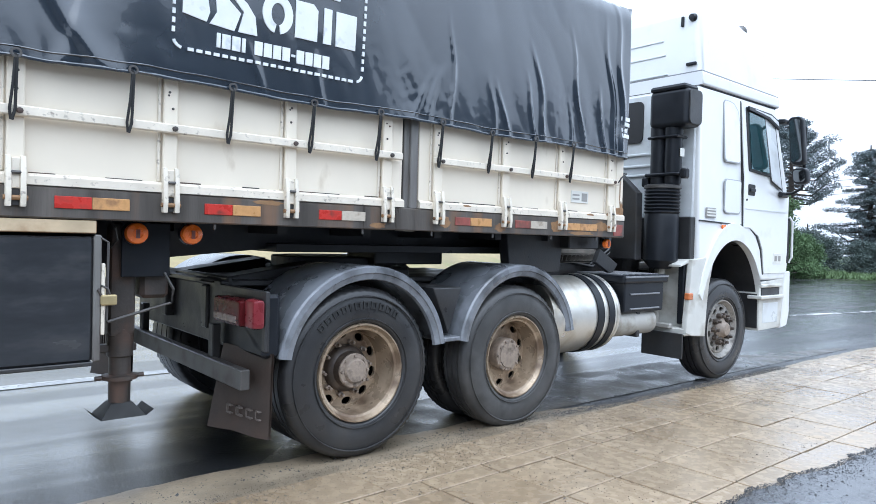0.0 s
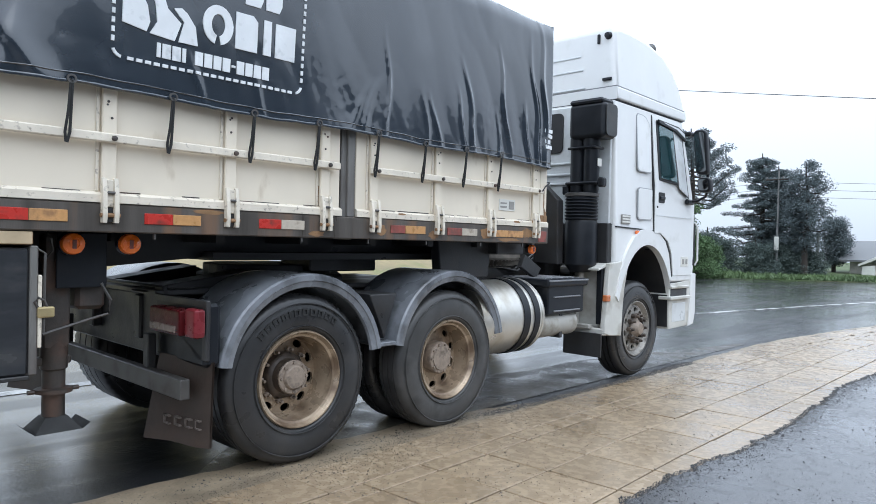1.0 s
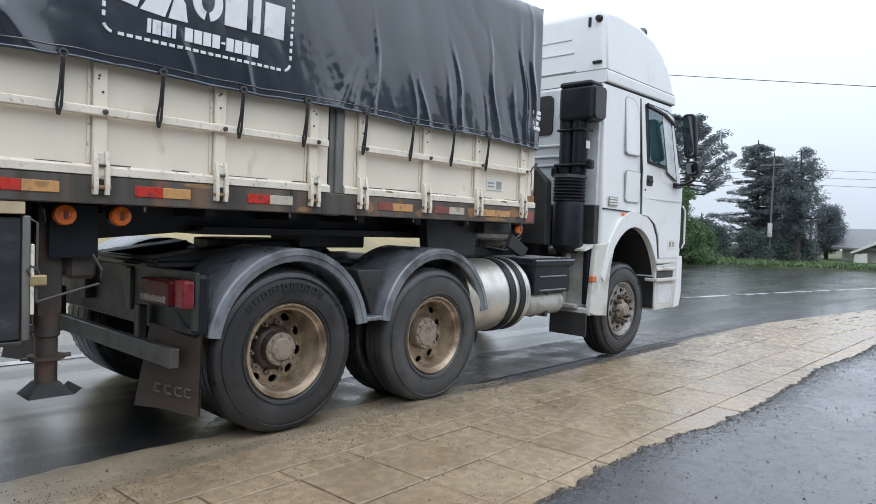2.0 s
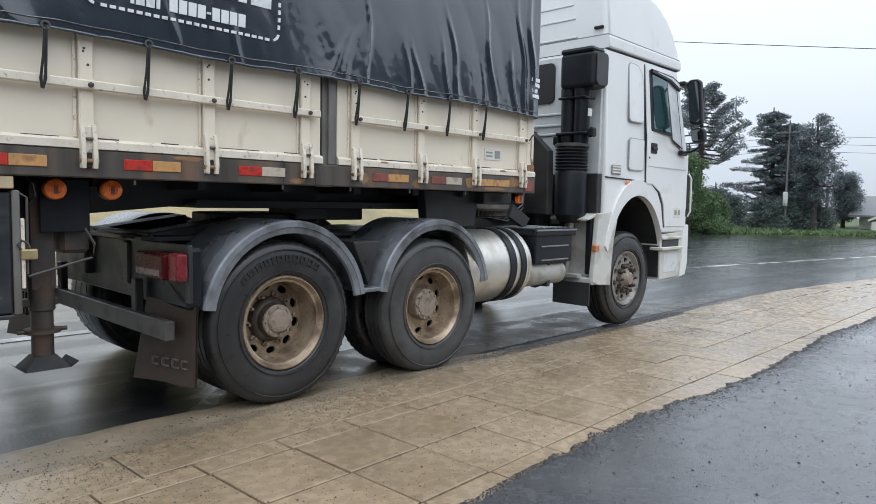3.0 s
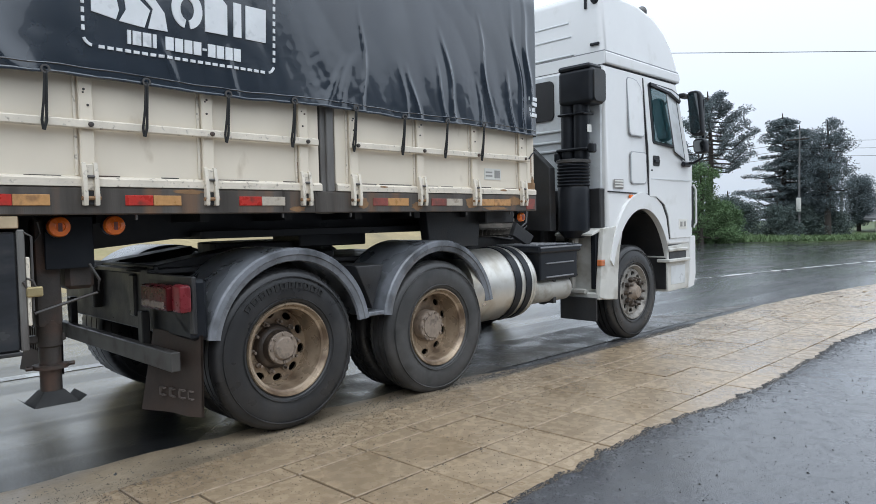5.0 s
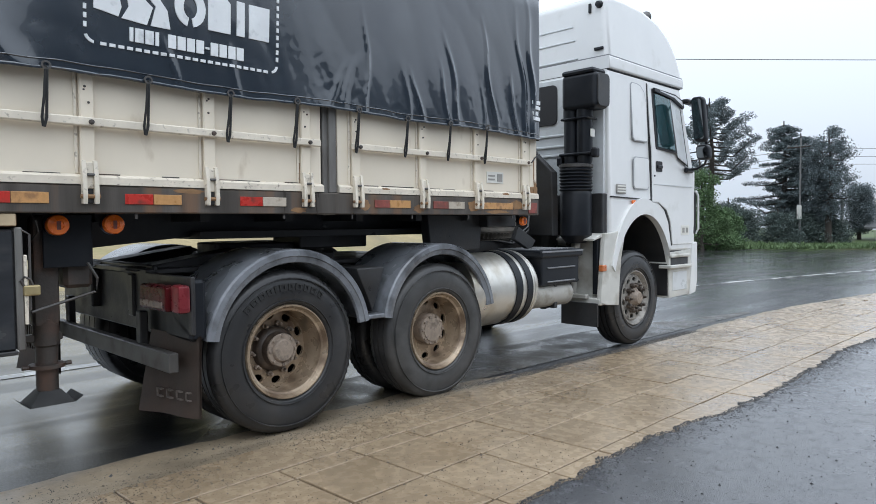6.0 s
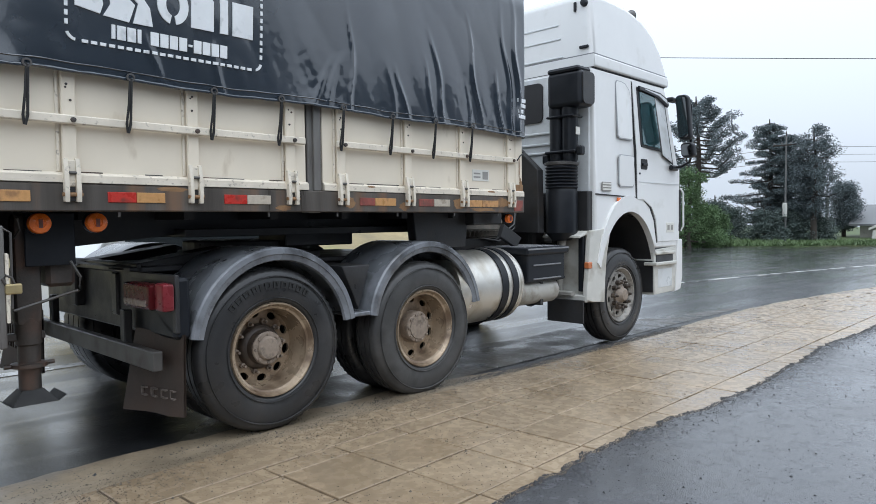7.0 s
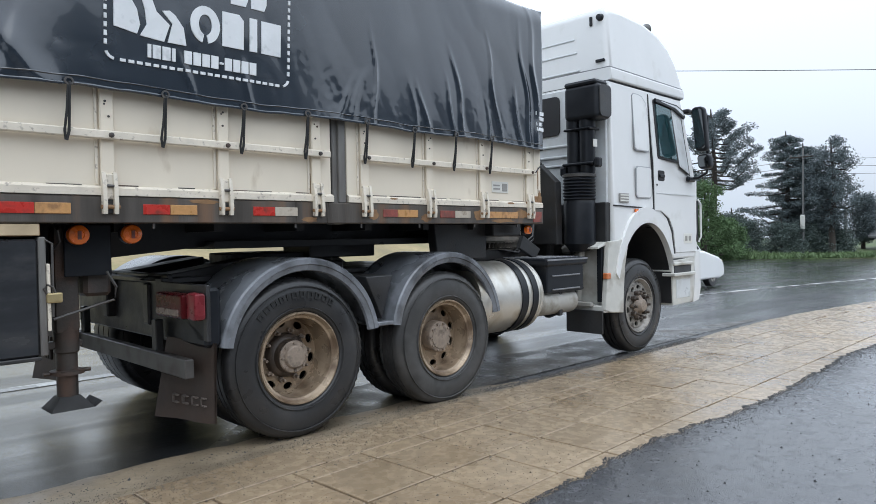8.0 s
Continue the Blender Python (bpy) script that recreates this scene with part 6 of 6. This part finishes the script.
# ---- the passing car ----
def car():
    c = empty("car", "white hatchback driving past on the wet road", "car", "", pose(0, 0, 0))
    hull = [(-3.75, 0.30), (-3.80, 0.75), (-3.70, 0.95), (-2.9, 1.0), (-1.25, 0.96), (-0.35, 0.78), (-0.06, 0.62), (0.0, 0.40), (-0.05, 0.25), (-0.3, 0.2), (-3.5, 0.2)]
    part("body", prism(hull, -0.82, 0.82, 0.07, 3), CARWHITE, c, "white car body", smooth=40)
    cabin = [(-3.70, 0.93), (-3.45, 1.36), (-3.1, 1.47), (-2.0, 1.47), (-1.75, 1.42), (-1.05, 0.94)]
    part("cabin", prism([(x, z) for x, z in cabin], -0.70, 0.70, 0.09, 3), CARWHITE, c, smooth=40)
    for yy in (-0.705, 0.695):
        part("side_window", prism([(-3.40, 0.99), (-3.25, 1.33), (-2.0, 1.38), (-1.78, 1.33), (-1.30, 0.99)], yy, yy + 0.01), CARGLASS, c)
    part("windscreen", prism([(-1.72, 1.385), (-1.06, 0.965), (-1.05, 0.985), (-1.71, 1.405)], -0.58, 0.58), CARGLASS, c)
    for yy in (-0.62, 0.62):
        part("headlight", box(-0.22, -0.03, yy - 0.16, yy + 0.16, 0.56, 0.70, 0.04), PALE, c, "clear headlight")
    wheels = []
    for x in (-0.72, -3.05):
        for yy in (-0.80, 0.62):
            w = part("wheel", lathe([(0.17, 0.0), (0.19, -0.005), (0.29, 0.0), (0.31, 0.03), (0.31, 0.15), (0.28, 0.18), (0.0, 0.18)], 28), RUBBER, c, smooth=40)
            rim = part("rim", lathe([(0.185, 0.0), (0.17, -0.008), (0.05, 0.012), (0.0, 0.0)], 20), RIM_GREY, w)
            for k in range(5):
                a = 2 * math.pi * k / 5
                part("spoke", box(-0.02, 0.02, -0.014, 0.0, 0.05, 0.17, 0.004), RIM_GREY, w).rotation_euler = (0, a, 0)
            wheels.append((w, x, yy))
    return c, wheels


passing, passing_wheels = car()

# ---- pavers, one by one ----
random.seed(3)


def slab_mesh(w, d, name):
    me = bpy.data.meshes.new(name)
    bm = box(-w / 2, w / 2, -d / 2, d / 2, -0.03, 0.0, 0.0032)
    bm.to_mesh(me)
    bm.free()
    me.materials.append(TILE)
    return me


tile_full, tile_half, kerb_me = slab_mesh(0.468, 0.454, "paver"), slab_mesh(0.468, 0.157, "narrow_paver"), slab_mesh(0.952, 0.386, "kerbstone")


def lay(name, me, x, y):
    s = math.atan((fall(x + 0.2) - fall(x - 0.2)) / 0.4)
    ob = new(name, me)
    ob.parent = pavement
    ob.matrix_basis = Matrix.Translation((x, y, fall(x) + random.uniform(-0.002, 0.003))) @ Euler((radians(random.uniform(-0.3, 0.3)), -s + radians(random.uniform(-0.3, 0.3)), radians((1.7 if x < 2 else 0.2) + random.uniform(-0.25, 0.25)))).to_matrix().to_4x4()


for r, y in enumerate((-0.645, -0.963, -1.430, -1.897)):
    for k in range(-9, 34):
        x = 0.09 + 0.48 * (k + 0.5) - 0.05 * (y + 1.2)
        lay("narrow_paver" if r == 0 else "paver", tile_half if r == 0 else tile_full, x, y + row_lean(x) + bend(x))
for k in range(-5, 18):
    x = 0.96 * k + 0.3
    lay("kerbstone", kerb_me, x, -0.360 + row_lean(x) + bend(x))


# ---- grit washed over the footway and the lot ----
def grit(name, label, count, place, size, mat, seed):
    rng = random.Random(seed)
    verts, faces = [], []
    for _ in range(count):
        x, y, z = place(rng)
        r = size * rng.uniform(0.4, 1.0) * (2.2 if rng.random() < 0.04 else 1.0)
        n = len(verts)
        a = rng.uniform(0, 6.28)
        for k in range(4):
            verts.append((x + r * rng.uniform(0.7, 1.2) * math.cos(a + k * 1.57), y + r * rng.uniform(0.7, 1.2) * math.sin(a + k * 1.57), z - 0.001))
        verts.append((x + r * rng.uniform(-0.3, 0.3), y, z + r * rng.uniform(0.5, 1.0)))
        faces += [(n + k, n + (k + 1) % 4, n + 4) for k in range(4)]
    me = bpy.data.meshes.new(name)
    me.from_pydata(verts, [], faces)
    me.materials.append(mat)
    tagged(new(name, me), label, "gravel", kind="stuff")


def on_tiles(rng):
    x = rng.uniform(-2.5, 9) if rng.random() < 0.7 else rng.uniform(-1.5, 3)
    y = kerb_line(x) - (abs(rng.gauss(0, 0.35)) if rng.random() < 0.6 else rng.uniform(0, 1.6)) + 0.1
    return x, y, fall(x) + 0.002


def on_lot(rng):
    x = rng.uniform(-1, 9)
    y = lot_line(x) - (abs(rng.gauss(0, 0.11)) - 0.014 if rng.random() < 0.7 else rng.uniform(0.0, 2.2))
    return x, y, fall(x) + 0.011


GRIT = material("wet_brown_grit", (0.080, 0.062, 0.044), 0.5, vary=0.5, scale=40)
def in_gutter(rng):
    x = rng.uniform(-2.2, 6)
    y = kerb_line(x) + rng.uniform(-0.03, 0.12) + abs(rng.gauss(0, 0.10))
    return x, y, fall(x) - 0.012 - 0.012 * min(1, max(0, y - kerb_line(x)) * 5)


GRIT_DARK = material("wet_asphalt_crumbs", (0.030, 0.030, 0.032), 0.45, vary=0.4, scale=40)
grit("grit", "brown sandy grit scattered on the pavers", 15000, on_tiles, 0.0044, GRIT, 41)
grit("grit", "dark sand and gravel washed into the gutter", 12000, in_gutter, 0.006, GRIT_DARK, 43)
grit("grit", "dark asphalt crumbs along the lot's edge", 34000, on_lot, 0.0058, GRIT_DARK, 42)


# ---- what moves ----
def motions():
    speed, nose = 12.0, 15.91
    walk(passing, [(t, pose(nose - speed * (8.0 - t), 4.58, fall(nose - speed * (8.0 - t) - 1.8) - 0.03)) for t in [k / 5 for k in range(41)]])
    for w, x, y in passing_wheels:
        walk(w, [(k / 30, pose(x, y, 0.31, 0, 0, 0) @ pose(0, 0, 0, 0, math.degrees(speed * k / 30 / 0.31) % 360, 0)) for k in range(241)])


motions()
